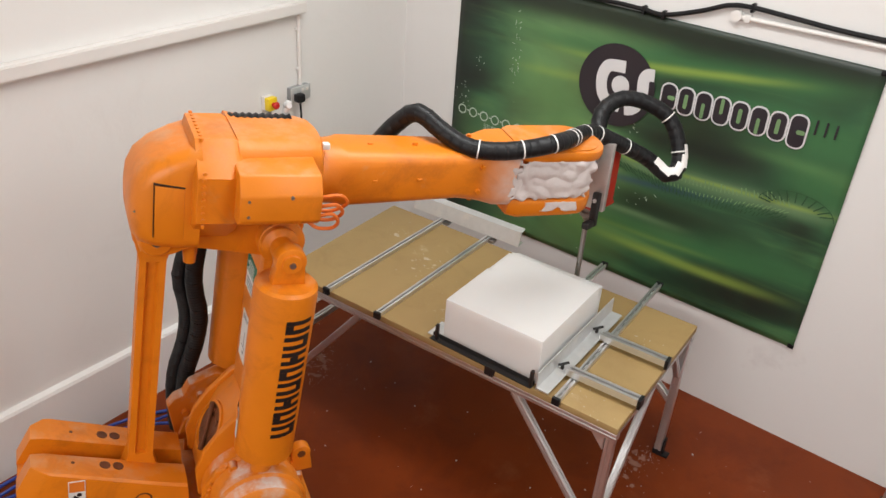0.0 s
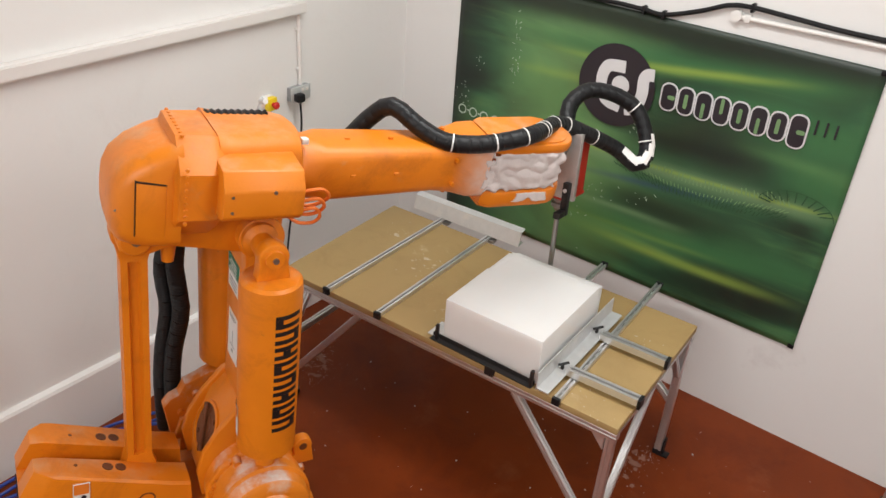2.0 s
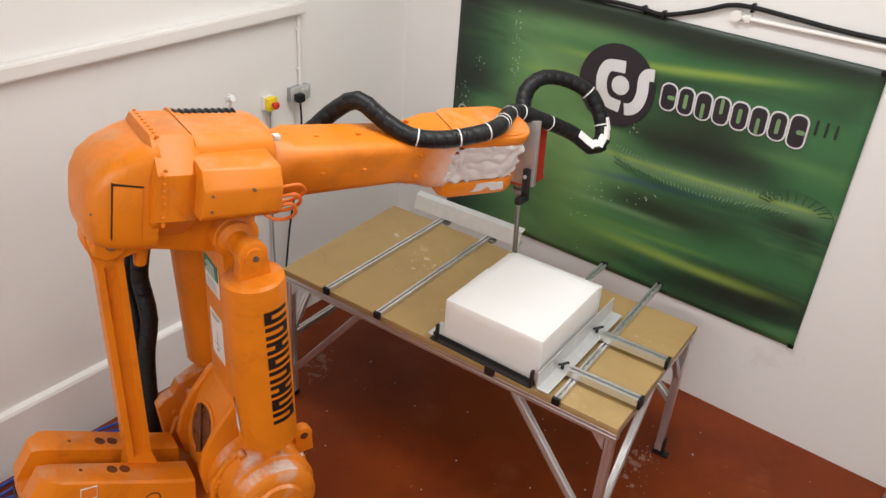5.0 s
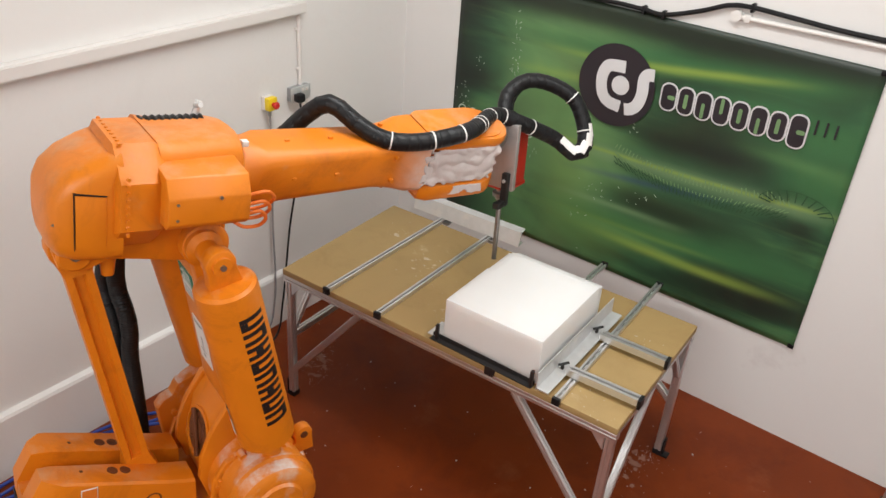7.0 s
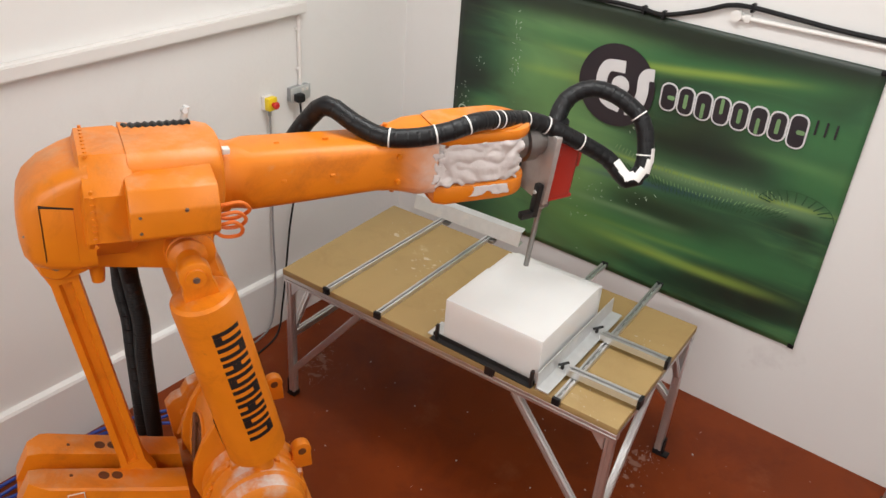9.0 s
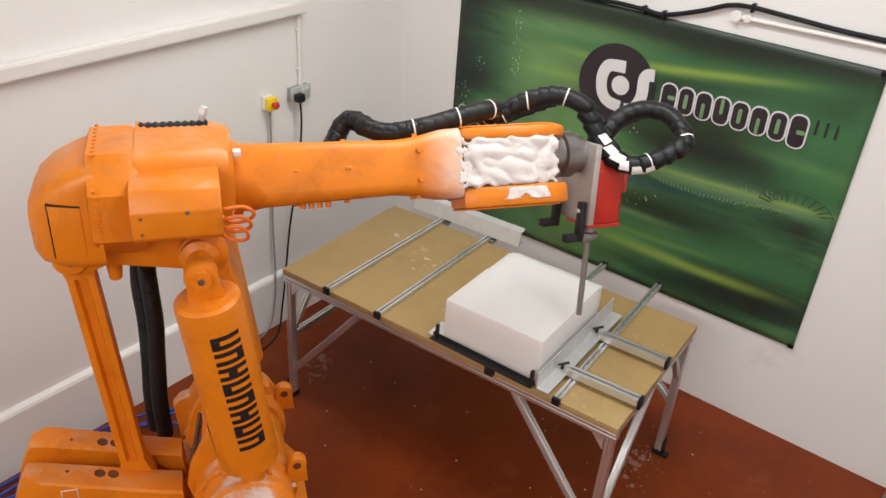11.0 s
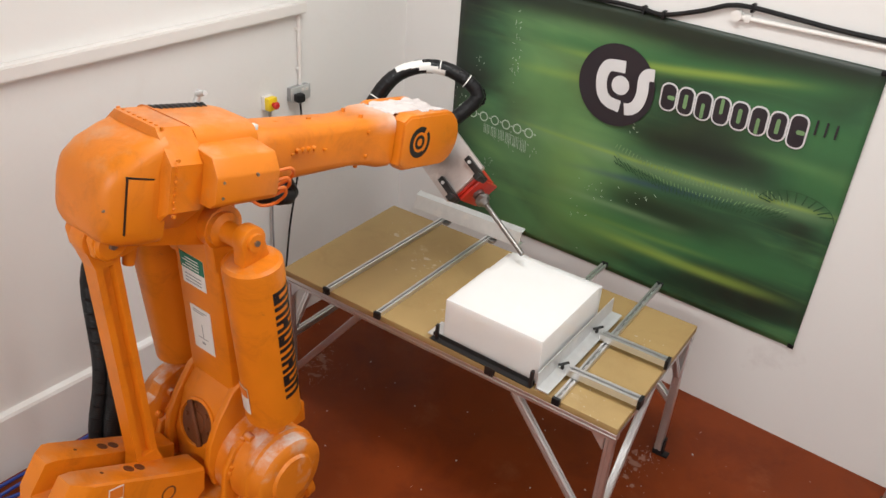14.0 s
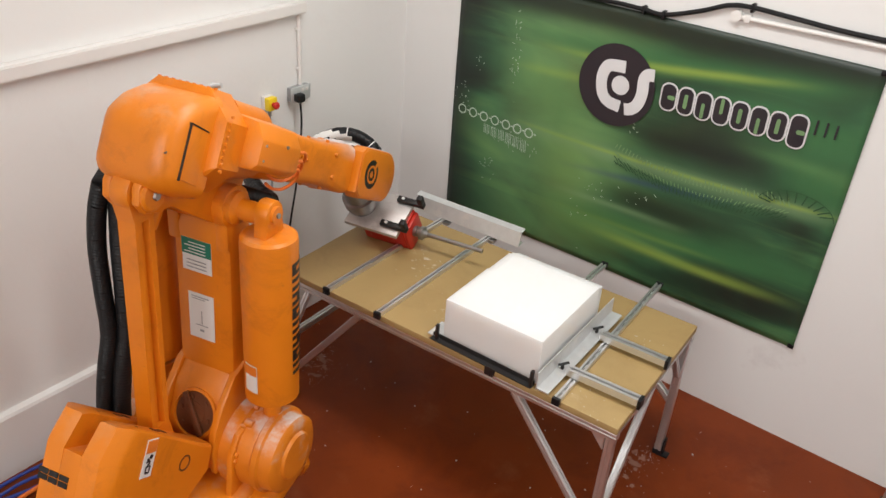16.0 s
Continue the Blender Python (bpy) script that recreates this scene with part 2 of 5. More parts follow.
def settle_dust(m, x0, x1, z0, z1, colour):
    """Lets dust lie on a part's end, thicker towards x1 and on the side of z1."""
    t = m.node_tree
    n, l = t.nodes.new, t.links.new
    b = t.nodes["Principled BSDF"]
    old = b.inputs["Base Color"].links[0].from_socket
    co = n("ShaderNodeTexCoord")
    sep = n("ShaderNodeSeparateXYZ")
    l(co.outputs["Object"], sep.inputs[0])
    fac = None
    for axis, lo, hi in ((0, x0, x1), (2, z0, z1)):
        mr = n("ShaderNodeMapRange")
        mr.interpolation_type = "SMOOTHSTEP"
        mr.inputs[1].default_value, mr.inputs[2].default_value = lo, hi
        l(sep.outputs[axis], mr.inputs[0])
        if fac is None:
            fac = mr.outputs[0]
        else:
            mu = n("ShaderNodeMath")
            mu.operation = "MULTIPLY"
            l(fac, mu.inputs[0])
            l(mr.outputs[0], mu.inputs[1])
            fac = mu.outputs[0]
    nz = n("ShaderNodeTexNoise")
    nz.inputs["Scale"].default_value, nz.inputs["Detail"].default_value = 14, 6
    l(co.outputs["Object"], nz.inputs["Vector"])
    sc = n("ShaderNodeMath")
    sc.operation = "MULTIPLY"
    sc.inputs[1].default_value = 1.5
    l(nz.outputs[0], sc.inputs[0])
    mu = n("ShaderNodeMath")
    mu.operation = "MULTIPLY"
    mu.use_clamp = True
    l(fac, mu.inputs[0])
    l(sc.outputs[0], mu.inputs[1])
    mix = n("ShaderNodeMix")
    mix.data_type = "RGBA"
    mix.inputs[7].default_value = (*colour, 1)
    l(mu.outputs[0], mix.inputs[0])
    l(old, mix.inputs[6])
    l(mix.outputs[2], b.inputs["Base Color"])


def add_grime(m, colour, scale, lo, hi, strength):
    """Scattered darker smudges of their own shape."""
    t = m.node_tree
    n, l = t.nodes.new, t.links.new
    b = t.nodes["Principled BSDF"]
    old = b.inputs["Base Color"].links[0].from_socket
    co = n("ShaderNodeTexCoord")
    nz = n("ShaderNodeTexNoise")
    nz.inputs["Scale"].default_value, nz.inputs["Detail"].default_value = scale, 9
    nz.inputs["Roughness"].default_value, nz.inputs["Distortion"].default_value = 0.7, 0.6
    l(co.outputs["Object"], nz.inputs["Vector"])
    mr = n("ShaderNodeMapRange")
    mr.inputs[1].default_value, mr.inputs[2].default_value, mr.inputs[4].default_value = lo, hi, strength
    l(nz.outputs[0], mr.inputs[0])
    mix = n("ShaderNodeMix")
    mix.data_type = "RGBA"
    mix.inputs[7].default_value = (*colour, 1)
    l(mr.outputs[0], mix.inputs[0])
    l(old, mix.inputs[6])
    l(mix.outputs[2], b.inputs["Base Color"])


def dust_on_top(m, colour, scale, amount):
    """White dust that has settled on ledges: on what faces up, broken by a noise."""
    t = m.node_tree
    n, l = t.nodes.new, t.links.new
    b = t.nodes["Principled BSDF"]
    old = b.inputs["Base Color"].links[0].from_socket
    geo, sep, co, nz, mr, kr, mu, mix = (n("ShaderNodeNewGeometry"), n("ShaderNodeSeparateXYZ"), n("ShaderNodeTexCoord"), n("ShaderNodeTexNoise"),
                                         n("ShaderNodeMapRange"), n("ShaderNodeMapRange"), n("ShaderNodeMath"), n("ShaderNodeMix"))
    l(geo.outputs["Normal"], sep.inputs[0])
    mr.inputs[1].default_value, mr.inputs[2].default_value = 0.55, 0.95
    l(sep.outputs[2], mr.inputs[0])
    nz.inputs["Scale"].default_value, nz.inputs["Detail"].default_value, nz.inputs["Roughness"].default_value = scale, 8, 0.65
    l(co.outputs["Object"], nz.inputs["Vector"])
    kr.inputs[1].default_value, kr.inputs[2].default_value, kr.inputs[4].default_value = 0.47, 0.66, amount
    l(nz.outputs[0], kr.inputs[0])
    mu.operation = "MULTIPLY"
    l(mr.outputs[0], mu.inputs[0])
    l(kr.outputs[0], mu.inputs[1])
    mix.data_type = "RGBA"
    mix.inputs[7].default_value = (*colour, 1)
    l(mu.outputs[0], mix.inputs[0])
    l(old, mix.inputs[6])
    l(mix.outputs[2], b.inputs["Base Color"])


for paint in (ORANGE, FOREPAINT, DUSTYGEAR):
    add_grime(paint, (0.30, 0.07, 0.01), 4.0, 0.52, 0.78, 0.55)
    add_grime(paint, (0.20, 0.08, 0.03), 28.0, 0.66, 0.80, 0.5)
dust_on_top(DUSTYGEAR, (0.72, 0.66, 0.62), 6.0, 0.85)
dust_on_top(ORANGE, (0.62, 0.40, 0.25), 9.0, 0.35)
add_grime(MDF, (0.30, 0.19, 0.075), 5.0, 0.50, 0.80, 0.6)
add_grime(MDF, (0.20, 0.13, 0.06), 30.0, 0.70, 0.82, 0.5)
add_grime(FLOOR, (0.085, 0.014, 0.006), 2.4, 0.50, 0.80, 0.7)
add_grime(FLOOR, (0.32, 0.16, 0.11), 40.0, 0.72, 0.84, 0.5)
add_grime(WHITE_WALL, (0.66, 0.63, 0.60), 2.0, 0.55, 0.85, 0.35)
add_grime(PLATE, (0.30, 0.27, 0.25), 9.0, 0.5, 0.8, 0.5)
settle_dust(FOREPAINT, 0.76, 0.97, 0.03, 0.11, (0.74, 0.62, 0.55))
BANNER = banner_material()


# ---- mesh helpers ----
def box(bm, x0, x1, y0, y1, z0, z1, bevel=0.0, m=None):
    r = bmesh.ops.create_cube(bm, size=1)
    v = r["verts"]
    for q in v:
        q.co = Vector(((x0 + x1) / 2 + q.co.x * (x1 - x0), (y0 + y1) / 2 + q.co.y * (y1 - y0), (z0 + z1) / 2 + q.co.z * (z1 - z0)))
    if bevel:
        edges = list({e for q in v for e in q.link_edges})
        r = bmesh.ops.bevel(bm, geom=edges, offset=bevel, segments=2, affect="EDGES", profile=0.5)
        v = list({q for f in r["faces"] for q in f.verts} | {q for q in v if q.is_valid})
    if m is not None:
        bmesh.ops.transform(bm, matrix=m, verts=v)
    return bm


def turn_to(direction):
    return Vector(direction).to_track_quat("Z", "Y").to_matrix().to_4x4()


def rod_between(bm, a, b, r0, r1=None, seg=24):
    a, b = Vector(a), Vector(b)
    d = b - a
    bmesh.ops.create_cone(bm, cap_ends=True, segments=seg, radius1=r0, radius2=r0 if r1 is None else r1, depth=d.length,
                          matrix=Matrix.Translation((a + b) / 2) @ turn_to(d))
    return bm


def lathe(bm, profile, m=None, seg=32):
    """Turns (radius, height) pairs round z; closed at both ends."""
    m = m or Matrix()
    rings = []
    for r, h in profile:
        rings.append([bm.verts.new(m @ Vector((r * math.cos(2 * math.pi * i / seg), r * math.sin(2 * math.pi * i / seg), h))) for i in range(seg)])
    for a, b in zip(rings, rings[1:]):
        for i in range(seg):
            bm.faces.new((a[i], a[(i + 1) % seg], b[(i + 1) % seg], b[i]))
    bm.faces.new(rings[0][::-1])
    bm.faces.new(rings[-1])
    return bm


def loft(bm, sections):
    """Joins equal rings of points."""
    rings = [[bm.verts.new(p) for p in s] for s in sections]
    k = len(rings[0])
    for a, b in zip(rings, rings[1:]):
        for i in range(k):
            bm.faces.new((a[i], a[(i + 1) % k], b[(i + 1) % k], b[i]))
    bm.faces.new(rings[0][::-1])
    bm.faces.new(rings[-1])
    return bm


def ring_x(x, hw, z0, z1, cut=0.3, n=3, yc=0.0):
    """A rounded rectangle across x: cut is the corner radius as a share of the smaller half."""
    hh, zc = (z1 - z0) / 2, (z0 + z1) / 2
    r = cut * min(hw, hh)
    out = []
    for cx, cz, a0 in ((hw - r, hh - r, 0), (-hw + r, hh - r, 90), (-hw + r, -hh + r, 180), (hw - r, -hh + r, 270)):
        for i in range(n + 1):
            a = radians(a0 + 90 * i / n)
            out.append(Vector((x, yc + cx + r * math.cos(a), zc + cz + r * math.sin(a))))
    return out


def slab(bm, outline, y0, y1, bevel=0.0):
    """A plate with an outline in x and z, from y0 to y1."""
    a = [bm.verts.new((x, y0, z)) for x, z in outline]
    b = [bm.verts.new((x, y1, z)) for x, z in outline]
    k = len(a)
    faces = [bm.faces.new(a), bm.faces.new(b[::-1])]
    for i in range(k):
        faces.append(bm.faces.new((a[i], b[i], b[(i + 1) % k], a[(i + 1) % k])))
    bmesh.ops.recalc_face_normals(bm, faces=faces)
    if bevel:
        edges = [e for f in faces[:2] for e in f.edges]
        bmesh.ops.bevel(bm, geom=edges, offset=bevel, segments=2, affect="EDGES", profile=0.5)
    return bm


def stadium(x0, x1, z, r, n=10):
    """An outline with round ends in x and z, from x0 to x1."""
    out = []
    for cx, a0 in ((x1 - r, -90), (x0 + r, 90)):
        for i in range(n + 1):
            a = radians(a0 + 180 * i / n)
            out.append((cx + r * math.cos(a), z + r * math.sin(a)))
    return out


def part(name, bm, mat, parent=None, label="", smooth=35, at=None):
    me = bpy.data.meshes.new(name)
    bmesh.ops.recalc_face_normals(bm, faces=bm.faces[:])
    bm.to_mesh(me)
    bm.free()
    me.materials.append(mat)
    if smooth:
        for p in me.polygons:
            p.use_smooth = True
        me.set_sharp_from_angle(angle=radians(smooth))
    ob = new(name, me)
    if parent:
        ob.parent = parent
    if at is not None:
        ob.matrix_basis = at
    if label:
        ob["label"] = label
    return ob


def empty(name, m=None):
    ob = new(name)
    if m is not None:
        ob.matrix_basis = m
    return ob


def pipe(bm, pts, r, seg=10, sub=6):
    """A round pipe along a smooth curve through pts."""
    path = smooth_path([Vector(q) for q in pts], sub)
    rings, up = [], Vector((0.13, 0.21, 0.97))
    for i, c in enumerate(path):
        d = (path[min(i + 1, len(path) - 1)] - path[max(i - 1, 0)]).normalized()
        u = (up - d * up.dot(d)).normalized()
        w = d.cross(u)
        up = u
        rings.append([c + r * (math.cos(2 * math.pi * k / seg) * u + math.sin(2 * math.pi * k / seg) * w) for k in range(seg)])
    return loft(bm, rings)


def smooth_path(pts, sub):
    out = []
    for i in range(len(pts) - 1):
        p0, p1, p2, p3 = pts[max(i - 1, 0)], pts[i], pts[i + 1], pts[min(i + 2, len(pts) - 1)]
        for k in range(sub):
            t = k / sub
            out.append(0.5 * (2 * p1 + (p2 - p0) * t + (2 * p0 - 5 * p1 + 4 * p2 - p3) * t * t + (3 * p1 - p0 - 3 * p2 + p3) * t ** 3))
    out.append(pts[-1])
    return out


B = bmesh.new


def ragged_crust(bm, x0, x1, y0, y1, z, thick, seed, cut):
    """A lumpy skin of dust with a torn outline."""
    nx, ny = 70, 46
    vs = {}
    for i in range(nx + 1):
        for j in range(ny + 1):
            u, v = i / nx, j / ny
            x, y = x0 + (x1 - x0) * u, y0 + (y1 - y0) * v
            edge = min(u, 1 - u, v, 1 - v) * 5
            h = min(1, edge) * (0.75 + 0.5 * noise.noise(Vector((x * 16, y * 22, seed)))) + 0.30 * noise.noise(Vector((x * 32, y * 32, seed + 3))) - cut
            if h > 0:
                fold = abs(noise.noise(Vector((x * 14 + y * 6, y * 16, seed + 7))))
                vs[i, j] = bm.verts.new((x, y, z + thick * (min(h, 0.4) * 1.5 + fold * 1.0)))
    for i in range(nx):
        for j in range(ny):
            q = [(i, j), (i + 1, j), (i + 1, j + 1), (i, j + 1)]
            if all(k in vs for k in q):
                bm.faces.new([vs[k] for k in q])
    return bm

# ---- the room ----
XR, YF, ZC = 6.6, -7.2, 4.0
tagged(part("floor", box(B(), -0.2, XR + 0.2, YF - 0.2, 0.2, -0.15, 0.0), FLOOR, smooth=0), "dark red painted concrete floor with white dust", "floor", kind="structure")
tagged(part("wall_back", box(B(), -0.2, XR + 0.2, 0.0, 0.2, 0.0, ZC), BACK_WALL, smooth=0), "white painted wall with faint scuffs behind the banner", "wall", kind="structure")
tagged(part("wall_left", box(B(), -0.2, 0.0, YF, 0.0, 0.0, ZC), WHITE_WALL, smooth=0), "plain white painted wall with cable trunking", "wall", kind="structure")
tagged(part("wall_right", box(B(), XR, XR + 0.2, YF, 0.0, 0.0, ZC), WHITE_WALL, smooth=0), "plain white painted wall", "wall", kind="structure")
tagged(part("wall_front", box(B(), -0.2, XR + 0.2, YF - 0.2, YF, 0.0, ZC), WHITE_WALL, smooth=0), "plain white painted wall", "wall", kind="structure")
tagged(part("ceiling", box(B(), -0.2, XR + 0.2, YF - 0.2, 0.2, ZC, ZC + 0.15), CEILING, smooth=0), "plain pale ceiling above the work cell", "ceiling", kind="structure")
plinth = B()
loft(plinth, [[Vector((0.0, y, 0.0)), Vector((0.035, y, 0.0)), Vector((0.035, y, 0.342)), Vector((0.028, y, 0.356)), Vector((0.0, y, 0.366))] for y in (YF, -0.004)])
tagged(part("plinth", plinth, WHITE_WALL, smooth=0), "white plastered plinth along the foot of the wall", "plinth", kind="structure")

# the left wall's fittings
tr = B()
box(tr, 0.003, 0.05, -6.9, -0.905, 1.935, 2.005, 0.004)
box(tr, 0.05, 0.054, -6.9, -0.905, 1.945, 1.995)
tagged(part("cable_trunking", tr, WHITEPL), "white plastic cable trunking along the wall", "trunking", kind="structure")
cd = B()
rod_between(cd, (0.014, -0.93, 1.53), (0.014, -0.93, 1.935), 0.012, seg=14)
for z in (1.62, 1.84):
    box(cd, 0.002, 0.02, -0.95, -0.91, z, z + 0.015, 0.002)
tagged(part("conduit", cd, WHITEPL), "white plastic conduit down to the wall socket", "conduit", kind="structure")


def wall_socket():
    so = tagged(empty("wall_socket", pose(0.0, -0.952, 1.49)), "grey metal double wall socket with a black plug", "socket")
    part("back_box", box(B(), 0.002, 0.036, -0.07, 0.07, -0.04, 0.04, 0.004), GREYPL, so)
    part("face_plate", box(B(), 0.037, 0.043, -0.074, 0.074, -0.044, 0.044, 0.003), STEEL, so)
    for y in (0.045, 0.012):
        part("switch", box(B(), 0.044, 0.05, y - 0.008, y + 0.008, 0.01, 0.03, 0.002), WHITEPL, so, "white rocker switch")
    part("plug", box(B(), 0.044, 0.09, -0.058, -0.008, -0.035, 0.012, 0.008), BLACK, so, "black plug")


def emergency_stop():
    es = tagged(empty("emergency_stop", pose(0.0, -1.176, 1.487)), "yellow emergency stop box with a red mushroom button", "switch")
    part("housing", box(B(), 0.002, 0.062, -0.031, 0.031, -0.036, 0.036, 0.005), YELLOW, es)
    part("base", box(B(), 0.001, 0.03, -0.034, 0.034, -0.039, 0.039, 0.004), WHITEPL, es, "pale grey base")
    part("button", lathe(B(), [(0.012, 0.062), (0.012, 0.080), (0.020, 0.082), (0.021, 0.090), (0.015, 0.097)], turn_to((1, 0, 0))), REDPL, es, "red mushroom button")
    part("gland", rod_between(B(), (0.03, 0.0, -0.047), (0.03, 0.0, -0.075), 0.01, seg=12), GREYPL, es)


wall_socket()
emergency_stop()
tagged(part("black_cable", pipe(B(), [(0.07, -0.985, 1.45), (0.075, -0.985, 1.30), (0.05, -1.0, 1.0), (0.05, -1.07, 0.7), (0.07, -1.13, 0.45), (0.10, -1.2, 0.2), (0.14, -1.3, 0.02), (0.2, -1.6, 0.012)], 0.006), BLACK), "thin black mains cable hanging down the wall", "cable")
tagged(part("grey_cable", pipe(B(), [(0.03, -1.176, 1.42), (0.03, -1.178, 1.1), (0.03, -1.19, 0.7), (0.045, -1.2, 0.40), (0.05, -1.22, 0.2), (0.06, -1.3, 0.02), (0.1, -1.6, 0.012)], 0.006), GREYPL), "thin grey cable hanging from the stop box", "cable")

# the back wall's fittings
tagged(part("wall_cable", pipe(B(), [(0.7, -0.022, 2.16), (1.23, -0.022, 2.135), (1.44, -0.022, 2.14), (1.59, -0.022, 2.138), (1.70, -0.022, 2.136), (1.88, -0.022, 2.193), (2.01, -0.022, 2.248), (2.12, -0.022, 2.262), (2.31, -0.022, 2.256), (2.56, -0.022, 2.246), (2.9, -0.022, 2.25), (3.6, -0.022, 2.27)], 0.0115), BLACK), "thick black cable clipped along the wall above the banner", "cable")
for x, z in ((1.59, 2.138), (1.70, 2.136), (2.13, 2.262), (2.85, 2.25)):
    tagged(part("cable_clip", box(B(), x - 0.008, x + 0.008, -0.038, -0.001, z - 0.022, z + 0.02, 0.003), BLACK), "small black clip holding a cable on the wall", "clip", group="cable clips")
wc = B()
rod_between(wc, (2.06, -0.016, 2.205), (3.8, -0.016, 2.235), 0.012, seg=14)
rod_between(wc, (2.062, -0.004, 2.210), (2.062, -0.034, 2.210), 0.027, seg=24)
box(wc, 2.10, 2.13, -0.03, -0.002, 2.188, 2.226, 0.003)
tagged(part("white_conduit", wc, WHITEPL), "white conduit with a round junction box", "conduit", kind="structure")


# ---- the banner ----
def letter_bar(bm, x, z, w, h, slope, kind, grow=0.0, y=0.0):
    """A plain rounded block with a slot, in place of a letter."""
    r = min(w, h) * 0.42 + grow
    pts = []
    for cx, cz, a0 in ((w / 2 + grow - r, h / 2 + grow - r, 0), (-w / 2 - grow + r, h / 2 + grow - r, 90), (-w / 2 - grow + r, -h / 2 - grow + r, 180), (w / 2 + grow - r, -h / 2 - grow + r, 270)):
        for i in range(5):
            a = radians(a0 + 22.5 * i)
            px, pz = cx + r * math.cos(a), cz + r * math.sin(a)
            pts.append((x + px * math.cos(slope) - pz * math.sin(slope), z + px * math.sin(slope) + pz * math.cos(slope)))
    return slab(bm, pts, y, y - 0.0015)


def banner():
    ba = tagged(empty("banner", pose(0.429, -0.004, 0.590)), "large green and black printed vinyl banner hung on the wall", "banner")
    w, h = 2.350, 1.530
    # a sheet with slight waves
    bm = B()
    nx, nz = 60, 40
    grid = [[bm.verts.new((w * i / nx, -0.006 - 0.004 * math.sin(5 * i / nx + 2.1 * k / nz) * math.sin(3.1 * k / nz), h * k / nz)) for i in range(nx + 1)] for k in range(nz + 1)]
    for k in range(nz):
        for i in range(nx):
            bm.faces.new((grid[k][i], grid[k][i + 1], grid[k + 1][i + 1], grid[k + 1][i]))
    sheet = part("sheet", bm, BANNER, ba)
    so = sheet.modifiers.new("thickness", "SOLIDIFY")
    so.thickness = 0.002
    Y = -0.0125
    part("logo_disc", rod_between(B(), (1.078, Y, 1.120), (1.078, Y - 0.002, 1.120), 0.226, seg=64), DISC, ba, "round dark emblem")
    # plain pale shapes on the emblem
    def arc(bm, cx, cz, r0, r1, a0, a1, sq=1.0, n=24):
        outer = [(cx + r1 * sq * math.cos(radians(a0 + (a1 - a0) * i / n)), cz + r1 * math.sin(radians(a0 + (a1 - a0) * i / n))) for i in range(n + 1)]
        inner = [(cx + r0 * sq * math.cos(radians(a0 + (a1 - a0) * i / n)), cz + r0 * math.sin(radians(a0 + (a1 - a0) * i / n))) for i in range(n + 1)]
        a = [bm.verts.new((x, Y - 0.004, z)) for x, z in outer]
        c = [bm.verts.new((x, Y - 0.004, z)) for x, z in inner]
        for i in range(n):
            bm.faces.new((a[i], a[i + 1], c[i + 1], c[i]))
        return bm
    def band(pts, width):
        """A flat pale stroke of even width along a smooth line."""
        path = smooth_path([Vector((x, 0, z)) for x, z in pts], 8)
        bm, sides = B(), []
        for i, c in enumerate(path):
            d = (path[min(i + 1, len(path) - 1)] - path[max(i - 1, 0)]).normalized()
            nrm = Vector((-d.z, 0, d.x)) * width / 2
            sides.append([bm.verts.new(c + nrm * k + Vector((0, Y - 0.004, 0))) for k in (1, -1)])
        for a, c in zip(sides, sides[1:]):
            bm.faces.new((a[0], a[1], c[1], c[0]))
        return bm
    part("emblem_mark", band([(1.118, 1.232), (1.03, 1.222), (1.0, 1.19), (0.99, 1.13), (1.008, 1.06), (1.05, 1.022), (1.122, 1.012)], 0.066), PALE, ba, "pale curved mark", smooth=0)
    part("emblem_mark", band([(1.287, 1.228), (1.25, 1.222), (1.232, 1.19), (1.236, 1.12), (1.222, 1.055), (1.19, 1.018), (1.150, 1.006)], 0.066), PALE, ba, "pale curved mark", smooth=0)
    part("emblem_mark", rod_between(B(), (1.105, Y - 0.002, 1.128), (1.105, Y - 0.0045, 1.128), 0.052, seg=32), PALE, ba, "pale round mark")
    slope = math.atan2(0.012, 0.71)
    for i in range(8):
        x = 1.384 + 0.0955 * i
        z = 1.141 + 0.0018 * i
        big = 0.158 if i == 7 else 0.135
        part("name_outline", letter_bar(B(), x, z, 0.076, big, slope, i, 0.009, Y - 0.0004), PALE, ba, "pale outline")
        part("name_bar", letter_bar(B(), x, z, 0.076, big, slope, i, 0.0, Y - 0.0035), DISC, ba, "dark bar in place of a name")
        sl = B()
        if i in (1, 4, 6):
            letter_bar(sl, x, z, 0.020, 0.075, slope, i, 0.0, Y - 0.006)
        elif i in (0, 7):
            letter_bar(sl, x + 0.016, z, 0.040, 0.022, slope, i, 0.0, Y - 0.006)
        else:
            letter_bar(sl, x, z - 0.025 * (1 if i != 3 else -1), 0.018, 0.08, slope, i, 0.0, Y - 0.006)
        part("name_slot", sl, SPINE, ba, "green slot in the bar")
    for i in range(3):
        x = 2.125 + 0.046 * i
        part("small_bar", slab(B(), [(x, 1.16 + 0.002 * i), (x + 0.01, 1.16 + 0.002 * i), (x + 0.01, 1.235), (x, 1.235)], Y, Y - 0.0012), DISC, ba, "thin dark bar")
    # the chain of pale rings
    for i in range(7):
        x, z = 0.078 + 0.083 * i, 0.698 - 0.002 * i
        part("printed_ring", arc(B(), x, z, 0.023, 0.031, 0, 360, 1.0, 28), RING, ba, "pale printed ring", smooth=0)
        part("printed_link", slab(B(), [(x + 0.034, z - 0.004), (x + 0.049, z - 0.004), (x + 0.049, z + 0.004), (x + 0.034, z + 0.004)], Y, Y - 0.001), RING, ba, "pale printed link")
